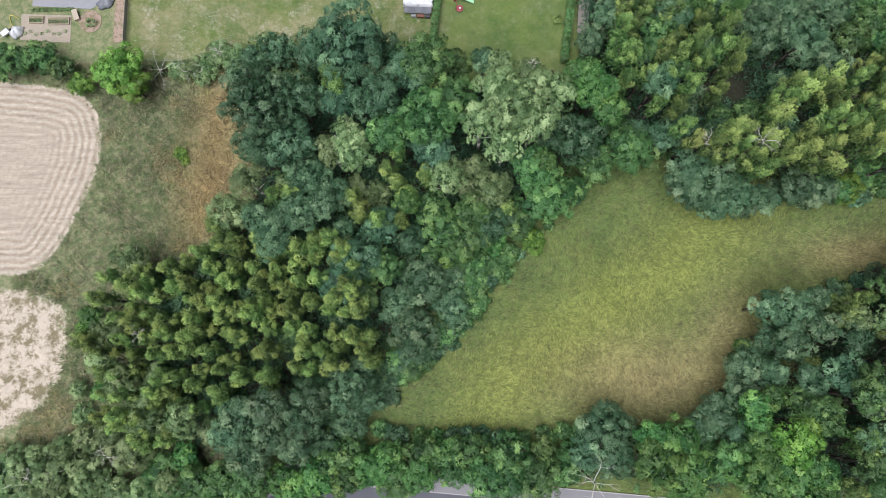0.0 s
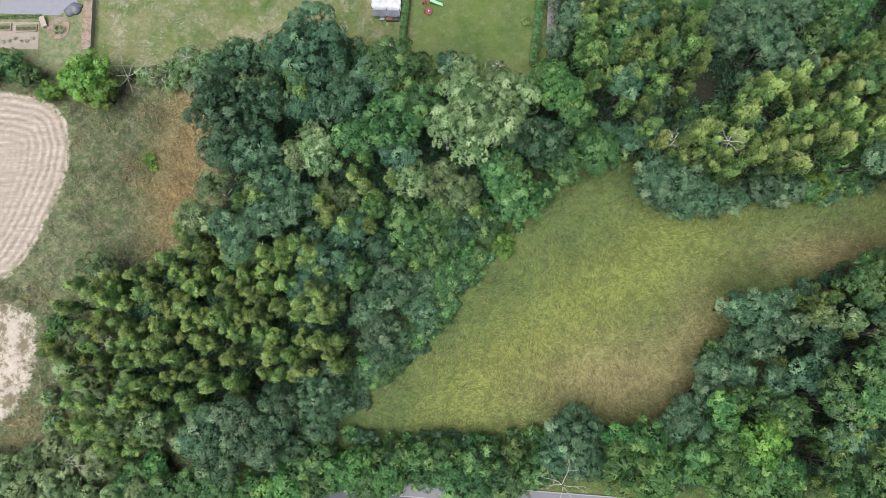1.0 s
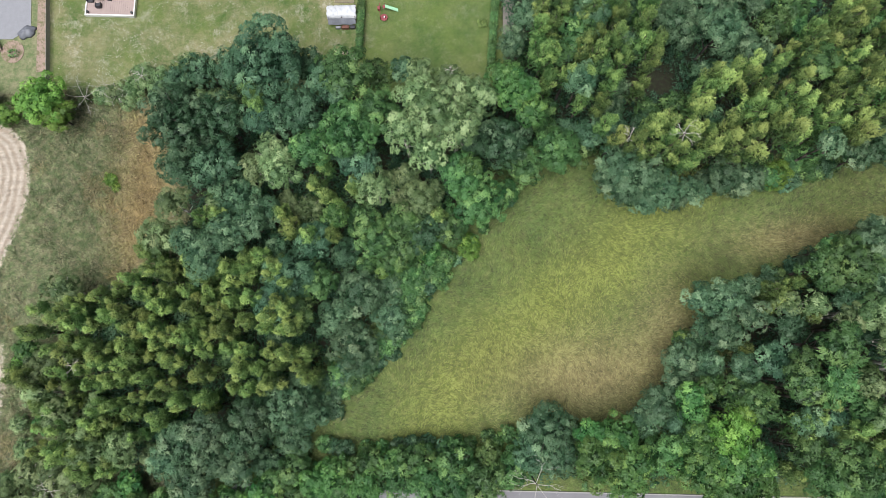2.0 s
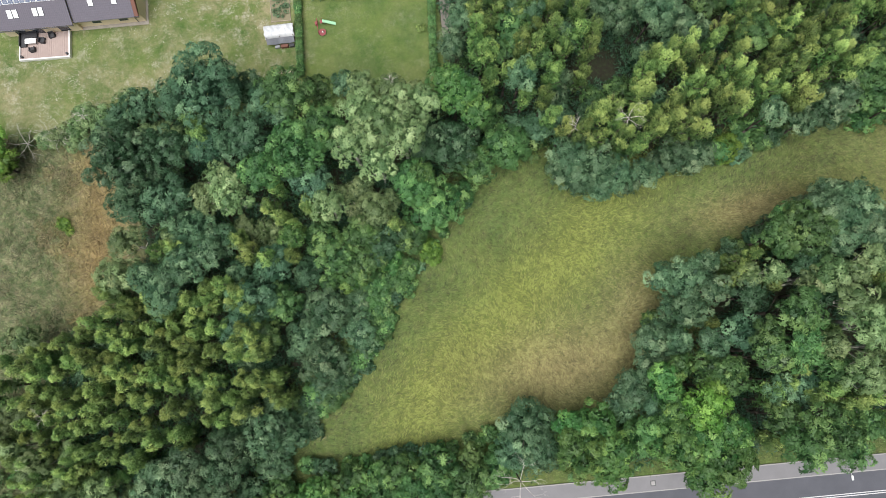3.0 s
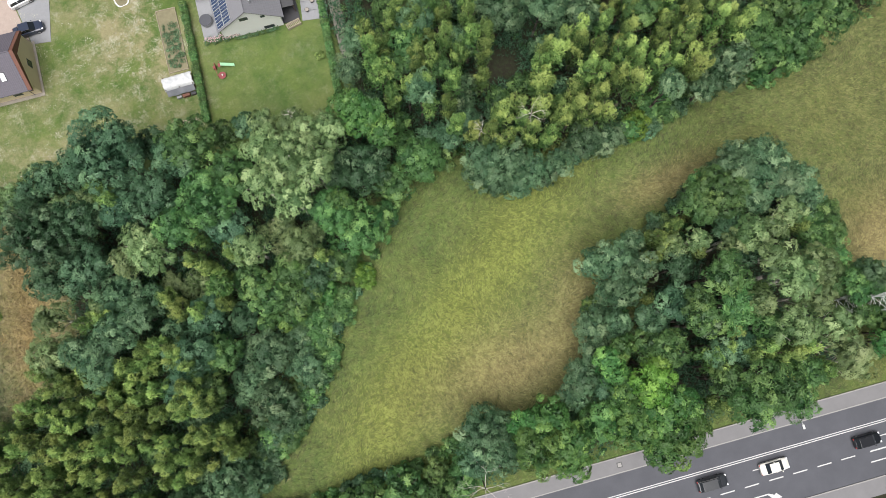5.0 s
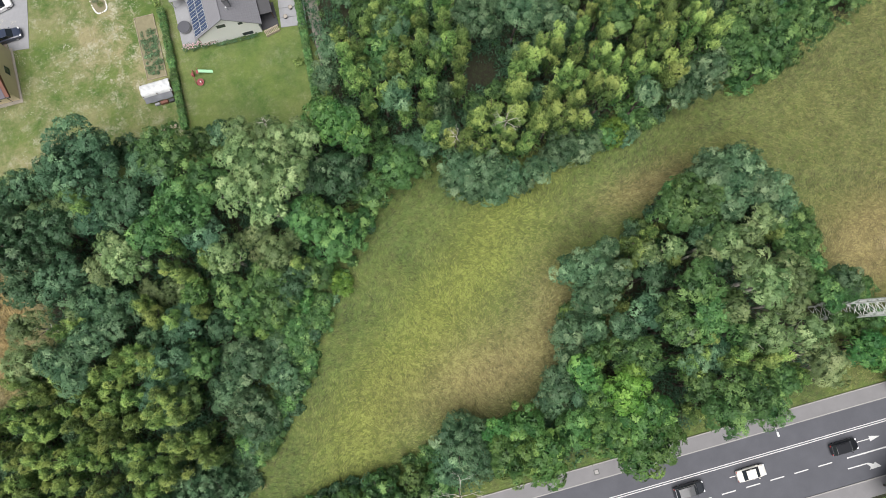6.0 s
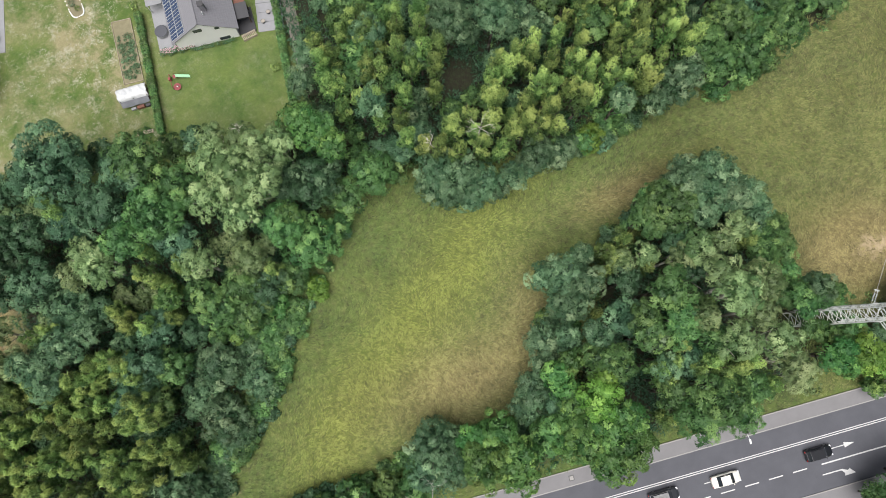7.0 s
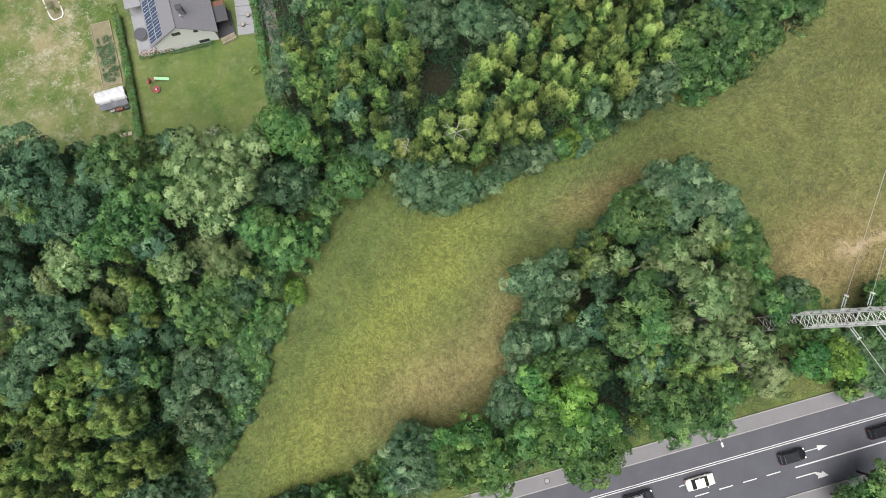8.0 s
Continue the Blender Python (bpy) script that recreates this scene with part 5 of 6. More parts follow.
def slope(parent, x0, x1, ya, za, yb, zb, mat, label, thick=0.16):
    """One roof slope from its eave (ya, za) up to its ridge (yb, zb); its own axes run along the eave and up the slope."""
    length = math.hypot(yb - ya, zb - za)
    ang = math.atan2(zb - za, abs(yb - ya))
    me_bm = box(bmesh.new(), 0, x1 - x0, 0, length, 0, thick, 0.02)
    ob = part("roof_slope", me_bm, mat, parent, label)
    up = 1 if yb > ya else -1
    turn = Euler((ang, 0, 0)) if up > 0 else Euler((ang, 0, math.pi))
    ob.matrix_local = Matrix.Translation((x0 if up > 0 else x1, ya, za)) @ turn.to_matrix().to_4x4()
    return ob


def rooflight(parent, x, y, w, l, mat=SKYLIGHT, z=0.16):
    f = part("rooflight", box(bmesh.new(), x - 0.07, x + w + 0.07, y - 0.07, y + l + 0.07, z, z + 0.06, 0.015), FRAME_DARK, parent)
    part("pane", box(bmesh.new(), x, x + w, y, y + l, z + 0.06, z + 0.075), mat, f, "bright sky-lit pane")


def window(parent, axis, x, y, z, w, h, mat=WINDOW):
    """A framed window on a wall; axis 'x': the wall faces x, 'y': it faces y. x, y is its place on the wall's face."""
    d = 0.04
    if axis == 'x':
        f = box(bmesh.new(), x - d, x + d, y - w / 2 - 0.07, y + w / 2 + 0.07, z - 0.07, z + h + 0.07, 0.01)
        g = box(bmesh.new(), x - d - 0.005, x + d + 0.005, y - w / 2, y + w / 2, z, z + h)
    else:
        f = box(bmesh.new(), x - w / 2 - 0.07, x + w / 2 + 0.07, y - d, y + d, z - 0.07, z + h + 0.07, 0.01)
        g = box(bmesh.new(), x - w / 2, x + w / 2, y - d - 0.005, y + d + 0.005, z, z + h)
    fr = part("window", f, FRAME_DARK, parent)
    part("pane", g, mat, fr)


def solar(parent, x, y, w, l, z=0.2):
    p = part("solar_panel", box(bmesh.new(), x, x + w, y, y + l, z, z + 0.05, 0.01), STEEL, parent, "blue solar panel with pale frame")
    for i in range(2):
        part("cell_field", box(bmesh.new(), x + 0.05 + i * (w - 0.05) / 2, x + i * (w - 0.05) / 2 + (w - 0.05) / 2, y + 0.05, y + l - 0.05, z + 0.05, z + 0.056), SOLAR, p)


SOLAR = Nodes("solar_cells", 0.15)
_sep = SOLAR.node("SeparateXYZ")
SOLAR.link(SOLAR.place(), _sep.inputs[0])
_grid = SOLAR.math('MAXIMUM', SOLAR.span(SOLAR.math('SINE', SOLAR.math('MULTIPLY', _sep.outputs[0], 39)), 0.93, 0.98), SOLAR.span(SOLAR.math('SINE', SOLAR.math('MULTIPLY', _sep.outputs[1], 39)), 0.93, 0.98))
SOLAR.colour(SOLAR.mix(_grid, (0.035, 0.060, 0.125), (0.16, 0.18, 0.24)))
SOLAR = SOLAR.mat

# the cream house, in two wings
house = thing("house", "cream rendered house with a brown-grey tiled roof", "house", (-25.3, 61.9, 0), -5)
part("wall", gable_walls(bmesh.new(), -10.5, 0, 0, 8.8, 3.3, 6.3), RENDER_CREAM, house)
part("wall", gable_walls(bmesh.new(), -22.5, -10.5, -0.5, 9.6, 3.5, 6.9), RENDER_CREAM, house)
part("plinth", box(bmesh.new(), -10.6, 0.35, -0.55, 9.2, -0.1, 0.06), PLINTH, house, "gravel strip round the walls")
s1 = slope(house, -10.4, -0.55, -0.75, 3.06, 4.4, 6.5, TILE_BROWN, "brown-grey tiled roof slope")
s2 = slope(house, -10.4, -0.55, 9.55, 3.06, 4.4, 6.5, TILE_BROWN, "brown-grey tiled roof slope")
s3 = slope(house, -22.9, -10.4, -1.25, 3.22, 4.55, 7.1, TILE_BROWN, "brown-grey tiled roof slope")
s4 = slope(house, -22.9, -10.4, 10.35, 3.22, 4.55, 7.1, TILE_BROWN, "brown-grey tiled roof slope")
part("ridge_cap", tube(bmesh.new(), (-10.4, 4.4, 6.62), (-0.55, 4.4, 6.62), 0.13, sides=10), TILE_BROWN, house)
part("ridge_cap", tube(bmesh.new(), (-22.9, 4.55, 7.22), (-10.4, 4.55, 7.22), 0.13, sides=10), TILE_BROWN, house)
for x in (3.2, 6.9):
    rooflight(s1, x, 2.2, 0.75, 1.25)
for x in (3.0, 7.0):
    for k in (0, 0.9):
        rooflight(s3, x + k, 1.8, 0.72, 1.25)
for i in range(6):
    solar(s3, 1.2 + i * 1.75, 3.9, 1.68, 1.05)
    solar(s3, 1.2 + i * 1.75, 5.0, 1.68, 1.05)
# boarded gable band and verge over the east wall
for ya, yb in ((-0.75, 4.4), (9.55, 4.4)):
    bm = bmesh.new()
    za, zb = 3.0, 6.45
    loft(bm, [[(x, ya, za - 0.30), (x, ya, za + 0.2), (x, yb, zb + 0.2), (x, yb, zb - 1.1)] for x in (-0.55, 0.04)])
    part("verge_board", bm, WOOD_RED, house, "red-brown wooden gable boarding")
window(house, 'x', 0.0, 4.2, 1.6, 1.1, 1.2)
window(house, 'y', -3.2, 0.0, 1.0, 1.3, 1.4)
window(house, 'y', -7.6, 0.0, 1.0, 1.3, 1.4)
for x in (-20.0, -17.2, -13.0):
    window(house, 'y', x, -0.5, 0.4, 1.5, 2.0)
for x0, x1, y in ((-10.5, 0.1, -0.82), (-22.9, -10.4, -1.32)):
    part("gutter", tube(bmesh.new(), (x0, y, 3.1), (x1, y, 3.1), 0.07, sides=8), FRAME_DARK, house)
part("downpipe", tube(bmesh.new(), (-1.9, -0.7, 3.05), (-1.2, -0.1, 2.6), 0.05, sides=8), FRAME_DARK, house)
part("downpipe", tube(bmesh.new(), (-1.2, -0.1, 2.6), (-1.2, -0.1, 0.0), 0.05, sides=8), FRAME_DARK, house)

terrace = thing("terrace", "raised pink boarded terrace with a white edge", "terrace", (-46.2, 58.6, 0), -6.0)
for i in range(22):
    part("board", box(bmesh.new(), i * 0.355, i * 0.355 + 0.34, 0.25, 4.6, 0.0, 0.42, 0.005), TERRACE, terrace)
for x0, x1, y0, y1 in ((-0.2, 8.0, 0.0, 0.22), (-0.2, 0.0, 0.24, 4.6), (7.85, 8.05, 0.24, 4.6)):
    part("edge", box(bmesh.new(), x0, x1, y0, y1, 0.0, 0.62, 0.02), WHITE_PAINT, terrace, "white painted edge")
for x, y in ((0.15, 0.4), (7.5, 0.4)):
    part("post", box(bmesh.new(), x, x + 0.3, y, y + 0.3, 0.42, 0.9, 0.02), FRAME_DARK, terrace)
sofa = thing("garden_sofa", "dark rattan corner sofa on the terrace", "sofa", (-45.7, 61.2, 0.42), -6)
part("seat", box(bmesh.new(), 0, 0.85, -0.4, 1.9, 0, 0.42, 0.05), PLASTIC_DARK, sofa)
part("seat", box(bmesh.new(), 0.87, 2.6, 1.1, 1.9, 0, 0.42, 0.05), PLASTIC_DARK, sofa)
part("backrest", box(bmesh.new(), -0.15, 0.0, -0.4, 2.05, 0, 0.8, 0.04), PLASTIC_DARK, sofa)
part("backrest", box(bmesh.new(), 0.0, 2.6, 1.9, 2.05, 0, 0.8, 0.04), PLASTIC_DARK, sofa)
tbl = thing("garden_table", "white-topped low garden table", "table", (-44.0, 61.4, 0.42), -6)
part("tabletop", box(bmesh.new(), -0.9, 0.9, -0.45, 0.45, 0.62, 0.68, 0.02), WHITE_PAINT, tbl)
for x in (-0.8, 0.8):
    for y in (-0.35, 0.35):
        part("leg", box(bmesh.new(), x - 0.04, x + 0.04, y - 0.04, y + 0.04, 0, 0.62), FRAME_DARK, tbl)


def armchair(x, y, turn):
    t = thing("garden_armchair", "dark rattan armchair on the terrace", "armchair", (x, y, 0.42), turn, "terrace chairs")
    part("seat", box(bmesh.new(), -0.35, 0.35, -0.35, 0.35, 0, 0.42, 0.05), PLASTIC_DARK, t)
    part("backrest", box(bmesh.new(), -0.4, 0.4, 0.35, 0.48, 0, 0.85, 0.04), PLASTIC_DARK, t)
    for s in (-1, 1):
        part("armrest", box(bmesh.new(), s * 0.4 - 0.07, s * 0.4 + 0.07, -0.35, 0.35, 0, 0.62, 0.03), PLASTIC_DARK, t)


armchair(-44.0, 60.1, 180)
armchair(-42.2, 61.3, 80)
armchair(-40.6, 61.9, 10)

# drive and parked cars
drive = tagged(part("drive", prism(bmesh.new(), [(-24.6, 70.6), (-21.6, 70.0), (-19.2, 80), (-17, 95), (-24, 95), (-25.6, 80)], -0.2, 0.02), PAVER_GREY), "grey paved drive beside the house", "drive", kind="structure")
yard = tagged(part("yard", prism(bmesh.new(), [(-50, 74), (-24.8, 71.2), (-25.9, 80.5), (-24.3, 95), (-50, 95)], -0.2, 0.016), PAVER_PINK), "pink paved yard behind the house", "yard", kind="structure")
car("dark blue pickup parked beside the house", (0.035, 0.045, 0.075), 4.8, 1.85, 1.7, False, (-24.2, 72.9, 0.02), 0)
car("white small car parked on the drive", (0.78, 0.78, 0.78), 4.2, 1.78, 1.6, True, (-24.0, 78.4, 0.02), 10)

# the white gabled house
villa = thing("house", "white rendered gabled house with grey roof", "house", (5.6, 60.3, 0), -5)
GW, GL = 9.9, 13.0
bm = bmesh.new()
loft(bm, [[(0, y, -0.1), (GW, y, -0.1), (GW, y, 3.0), (GW / 2, y, 6.75), (0, y, 3.0)] for y in (0, GL)])
part("wall", bm, RENDER_WHITE, villa)


def side_slope(parent, east):
    rise, run = 4.0, GW / 2 + 0.5
    length, ang = math.hypot(rise, run), math.atan2(rise, run)
    ob = part("roof_slope", box(bmesh.new(), 0, GL + 0.6, 0, length, 0, 0.16, 0.02), TILE_GREY, parent, "smooth grey tiled roof slope")
    base = Matrix.Translation((GW + 0.5, -0.25, 2.72)) @ Matrix.Rotation(radians(90), 4, 'Z') if east else Matrix.Translation((-0.5, GL + 0.35, 2.72)) @ Matrix.Rotation(radians(-90), 4, 'Z')
    ob.matrix_local = base @ Matrix.Rotation(ang, 4, 'X')
    return ob


east, west = side_slope(villa, True), side_slope(villa, False)
part("ridge_cap", tube(bmesh.new(), (GW / 2, -0.25, 6.9), (GW / 2, GL + 0.35, 6.9), 0.13, sides=10), TILE_GREY, villa)
for i in range(7):
    for j in range(2):
        solar(west, GL + 0.3 - (i + 1) * 1.08, 0.35 + j * 1.72, 1.02, 1.66)
rooflight(west, 3.6, 4.6, 1.0, 1.3, WINDOW)
chim = part("chimney", box(bmesh.new(), GW * 0.60, GW * 0.60 + 0.8, 2.2, 2.9, 5.0, 7.7, 0.03), TILE_GREY, villa, "grey clad chimney")
part("cap", box(bmesh.new(), GW * 0.60 - 0.08, GW * 0.60 + 0.88, 2.12, 2.98, 7.7, 7.8, 0.02), FRAME_DARK, chim)
part("vent_pipe", tube(bmesh.new(), (GW * 0.62, 1.6, 5.0), (GW * 0.62, 1.6, 6.9), 0.12, sides=10), STEEL, villa)
window(villa, 'y', 4.3, 0.0, 4.3, 1.25, 0.7)
window(villa, 'y', 7.3, 0.0, 3.9, 0.6, 0.5)
window(villa, 'y', 7.6, 0.0, 0.3, 1.6, 0.7)
porch = part("porch_roof", box(bmesh.new(), GW + 0.1, GW + 2.6, 1.6, 4.4, 2.3, 2.45, 0.02), FRAME_DARK, villa, "dark flat porch roof")
for y in (1.8, 4.2):
    part("post", box(bmesh.new(), GW + 2.4, GW + 2.52, y - 0.06, y + 0.06, 0, 2.3), WOOD_DARK, villa)
part("porch_panel", box(bmesh.new(), GW + 0.6, GW + 2.4, 4.5, 5.4, 2.1, 2.25, 0.02), WOOD_RED, villa, "red-brown panel")
part("porch_floor", box(bmesh.new(), GW + 0.02, GW + 2.9, 0.2, 4.6, 0, 0.12, 0.01), PLASTIC_DARK, villa)

patio = thing("patio", "grey plank patio beside the white house", "patio", (18.6, 59.0, 0), -12)
for i in range(7):
    part("plank", box(bmesh.new(), 0.0, 4.3, i * 1.72, i * 1.72 + 1.66, -0.05, 0.08, 0.01), PAVER_GREY, patio)
for x, y in ((1.0, 1.6), (2.0, 3.1), (2.4, 8.4)):
    p = thing("plant_pot", "round dark plant pot on the patio", "plant pot", (18.6 + x + y * 0.2, 59.0 + y - x * 0.2, 0.08), 0, "pots on the patio")
    part("pot", tube(bmesh.new(), (0, 0, 0), (0, 0, 0.45), 0.28, 0.38, 14), PLASTIC_DARK, p)
    part("soil", tube(bmesh.new(), (0, 0, 0.4), (0, 0, 0.46), 0.33, sides=14), PLINTH, p)
rack = thing("wood_rack", "pale slatted wooden rack by the porch", "rack", (15.9, 58.1, 0), 8)
for i in range(9):
    part("slat", box(bmesh.new(), i * 0.28, i * 0.28 + 0.12, 0, 1.0, 0.62, 0.68, 0.01), WOOD_PALE, rack)
for y in (0.05, 0.9):
    part("rail", box(bmesh.new(), -0.05, 2.45, y, y + 0.08, 0.0, 0.62, 0.01), WOOD_PALE, rack)
west_patio = tagged(part("side_patio", prism(bmesh.new(), [(2.2, 61.2), (4.9, 61.0), (6.0, 74), (3.4, 74)], -0.2, 0.03), PAVER_GREY), "grey paved strip beside the white house", "patio", kind="structure")
tub = thing("hot_tub", "round grey covered tub beside the house", "tub", (3.6, 64.3, 0.03))
part("shell", tube(bmesh.new(), (0, 0, 0), (0, 0, 0.75), 1.0, 1.05, 24), PAVER_GREY, tub)
part("cover", tube(bmesh.new(), (0, 0, 0.75), (0, 0, 0.85), 1.08, 0.98, 24), ASPHALT, tub, "dark grey cover")
lean = thing("lean_to", "pale flat lean-to roof at the house side", "lean-to", (2.9, 68.2, 0), -5)
part("roof", box(bmesh.new(), 0, 2.6, 0, 5, 2.3, 2.4, 0.02), PAVER_GREY, lean)
for x in (0.1, 2.4):
    for y in (0.1, 4.8):
        part("post", box(bmesh.new(), x, x + 0.1, y, y + 0.1, 0, 2.3), STEEL, lean)

# ---- gardens ----
def tarp_material():
    m = Nodes("pale_tarpaulin", 0.45)
    n, f = m.noise(1.1, 4), m.noise(14, 4)
    m.colour(m.tone(m.mix(m.span(n, 0.35, 0.7), (0.50, 0.52, 0.54), (0.70, 0.71, 0.71)), f, 0.08))
    m.bump(m.noise(2.2, 5, distort=0.8), 0.7, 0.15)
    return m.mat


TARP = tarp_material()
TARP_DARK = surface("dark_grey_sheet", (0.16, 0.17, 0.19), 0.5, grain=8, spread=0.25, bump=0.5)
shed = thing("woodpile_shelter", "woodpile shelter under a pale draped tarpaulin", "shelter", (-6.2, 54.0, 0), -3)
bm = bmesh.new()
nx, ny = 26, 10
grid = [[bm.verts.new((i / nx * 4.8 + 0.06 * math.sin(j * 1.7), 0.3 + j / ny * 2.3, 1.75 + 0.28 * math.sin(j / ny * math.pi) - 0.5 * max(0, 1 - j / 1.5) * 0.3
                       - 0.35 * (1 if j in (0, ny) else 0) + 0.05 * math.sin(i * 1.3 + j) + 0.04 * math.sin(i * 2.9))) for j in range(ny + 1)] for i in range(nx + 1)]
for i in range(nx):
    for j in range(ny):
        bm.faces.new((grid[i][j], grid[i + 1][j], grid[i + 1][j + 1], grid[i][j + 1]))
ext = bmesh.ops.extrude_face_region(bm, geom=bm.faces[:])
for v in [e for e in ext["geom"] if isinstance(e, bmesh.types.BMVert)]:
    v.co.z -= 0.05
bmesh.ops.recalc_face_normals(bm, faces=bm.faces[:])
part("tarpaulin", bm, TARP, shed, "pale grey creased tarpaulin", smooth=True)
bm = bmesh.new()
loft(bm, [[(x, 0.25, 1.5), (x, -0.45, 0.9 + 0.1 * math.sin(x * 3)), (x, -0.5, 0.84 + 0.1 * math.sin(x * 3)), (x, 0.3, 1.45)] for x in [0.15 + k * 0.3 for k in range(16)]])
part("front_sheet", bm, TARP_DARK, shed, "dark grey hanging sheet")
for x in (0.2, 2.4, 4.6):
    for y in (0.4, 2.5):
        part("post", box(bmesh.new(), x - 0.05, x + 0.05, y - 0.05, y + 0.05, 0, 1.75), WOOD_DARK, shed)
logs_rng = random.Random(5)
for k in range(60):
    x, z = 0.4 + (k % 20) * 0.21, 0.12 + (k // 20) * 0.22
    part("log", tube(bmesh.new(), (x, 0.3, z), (x + logs_rng.uniform(-0.03, 0.03), 2.2, z), 0.1, 0.09, 7), WOOD_DARK if k % 3 else WOOD_RED, shed)
stack = thing("pallet", "worn red and dark boxes before the woodpile", "boxes", (-4.0, 52.9, 0), -3)
part("box", box(bmesh.new(), 0.0, 1.2, 0, 0.5, 0, 0.6, 0.03), WOOD_RED, stack)
part("box", box(bmesh.new(), 1.4, 2.2, 0, 0.5, 0, 0.5, 0.03), PLASTIC_DARK, stack)
part("box", box(bmesh.new(), -1.0, -0.2, 0.1, 0.5, 0, 0.45, 0.03), PAVER_GREY, stack)
beam = thing("timber_beam", "pale weathered timber beam lying in the lawn", "timber", (-7.0, 48.9, -0.02), -7)
part("beam", box(bmesh.new(), 1.6, 4.2, 0, 0.6, 0, 0.22, 0.03), WOOD_PALE, beam)

EARTH = surface("garden_earth", (0.215, 0.195, 0.120), 0.95, grain=14, spread=0.3, bump=0.6)
bed = thing("vegetable_bed", "long vegetable bed edged with pale boards", "vegetable bed", (-5.0, 57.8, 0), -5.5)
part("soil", box(bmesh.new(), 0.1, 3.2, 0.1, 11.2, -0.1, 0.08), EARTH, bed)
for x0, x1, y0, y1 in ((0.03, 0.09, 0, 11.3), (3.22, 3.28, 0, 11.3), (0.1, 3.2, 0.03, 0.09), (0.1, 3.2, 11.21, 11.27)):
    part("edging_board", box(bmesh.new(), x0, x1, y0, y1, -0.1, 0.2, 0.01), WOOD_PALE, bed)


def leafy(name, label, category, place, rx, ry, h, count, size, kind, seed, group="", kindtag=""):
    """A low plant or hedge piece: leaves over an uneven mound."""
    rng = np.random.RandomState(seed)
    q = unit(rng.normal(0, 1, (count, 3)) + np.array([0, 0, 0.4]))
    c = rng.uniform(-1, 1, (count, 3)) * 0.35
    s = np.sign(q) * np.abs(q) ** 0.6
    p = (s * 0.8 + c * 0.4) * np.array([rx, ry, h * 0.5]) + np.array([0, 0, h * 0.5])
    p += rng.normal(0, 0.05, p.shape)
    p[:, 2] = np.maximum(p[:, 2], 0.03)
    nrm = unit(q + np.array([0, 0, 0.5]) + rng.normal(0, 0.4, q.shape))
    side = unit(np.cross(nrm, rng.normal(0, 1, q.shape)))
    al = np.cross(side, nrm)
    L = size * rng.uniform(0.6, 1.2, (count, 1))
    verts = np.stack([p - al * L, p + side * L * 0.36, p + al * L, p - side * L * 0.36], 1).reshape(-1, 3)
    tint = np.repeat(np.clip(rng.normal(0.55, 0.25, count), 0, 1), 4)
    ob = new(name, fast_mesh(name, verts, np.arange(count * 4).reshape(-1, 4), LEAF[kind], {"tint": tint}))
    ob.matrix_world = pose(*place)
    return tagged(ob, label, category, group, kindtag)


veg = random.Random(8)
for i in range(120):
    u, v = veg.uniform(0.4, 3.0), veg.uniform(0.6, 10.6)
    if 8.8 < v:
        continue
    x = -5.0 + u + v * 0.096
    leafy("vegetable_plant", "leafy green vegetable plant in the bed", "plant", (x, 57.8 + v - u * 0.096, 0.05), veg.uniform(0.2, 0.45), veg.uniform(0.2, 0.45), veg.uniform(0.2, 0.45), 60, 0.11, "willow", 300 + i, "vegetables in the bed")


def hedge(a, b, width, height, kind, label, seed):
    """A clipped hedge of close plants along a line."""
    n = max(2, int(math.hypot(b[0] - a[0], b[1] - a[1]) / 0.8))
    rng = random.Random(seed)
    for i in range(n):
        k = (i + 0.5) / n
        leafy("hedge_plant", label, "hedge", (a[0] + (b[0] - a[0]) * k, a[1] + (b[1] - a[1]) * k, -0.02), width / 2 * rng.uniform(0.85, 1.25), 0.62, height * rng.uniform(0.85, 1.15), 520, 0.15, kind, seed + i, "clipped hedges")


tagged(part("dirt_track", prism(bmesh.new(), [(24.3, 95), (24.2, 66), (22.6, 50), (24.2, 49), (26.3, 66), (27, 95)], -0.2, 0.01), surface("track_gravel", (0.22, 0.20, 0.175), 0.95, grain=7, spread=0.3, bump=0.5)), "narrow grey dirt track beside the hedge", "track", kind="structure")
hedge((0.95, 68.5), (-1.5, 47.5), 1.25, 1.5, "ash", "clipped green hedge plant between the gardens", 500)
hedge((23.4, 66.0), (20.0, 44.5), 1.35, 1.9, "ash", "clipped tall hedge plant beside the lawn", 600)
leafy("shrub", "small yellow-green shrub on the lawn", "shrub", (19.3, 52.0, 0), 0.9, 0.8, 0.9, 260, 0.16, "aspen", 701)
leafy("shrub", "small yellow shrub at the end of the hedge", "shrub", (0.6, 70.4, 0), 0.7, 0.9, 1.0, 220, 0.16, "aspen", 702)
PETAL = surface("pink_petals", (0.62, 0.44, 0.46), 0.7, spread=0.2)
for i in range(9):
    x = 2.6 + i * 0.62
    leafy("rose_bush", "rose bush with pale pink flowers at the wall", "rose bush", (x, 60.7 - i * 0.06 + 0.3 * math.sin(i * 2.1), 0), 0.55, 0.6, 1.0, 150, 0.12, "oak", 720 + i, "roses by the house")
    rb = random.Random(i)
    bm = bmesh.new()
    for k in range(16):
        bmesh.ops.create_icosphere(bm, subdivisions=1, radius=rb.uniform(0.06, 0.11), matrix=Matrix.Translation((x + rb.uniform(-0.5, 0.5), 60.7 - i * 0.06 + rb.uniform(-0.5, 0.5), rb.uniform(0.75, 1.05))))
    tagged(part("rose_blossom", bm, PETAL), "pale pink rose blossoms on the bush", "blossom", kind="stuff")

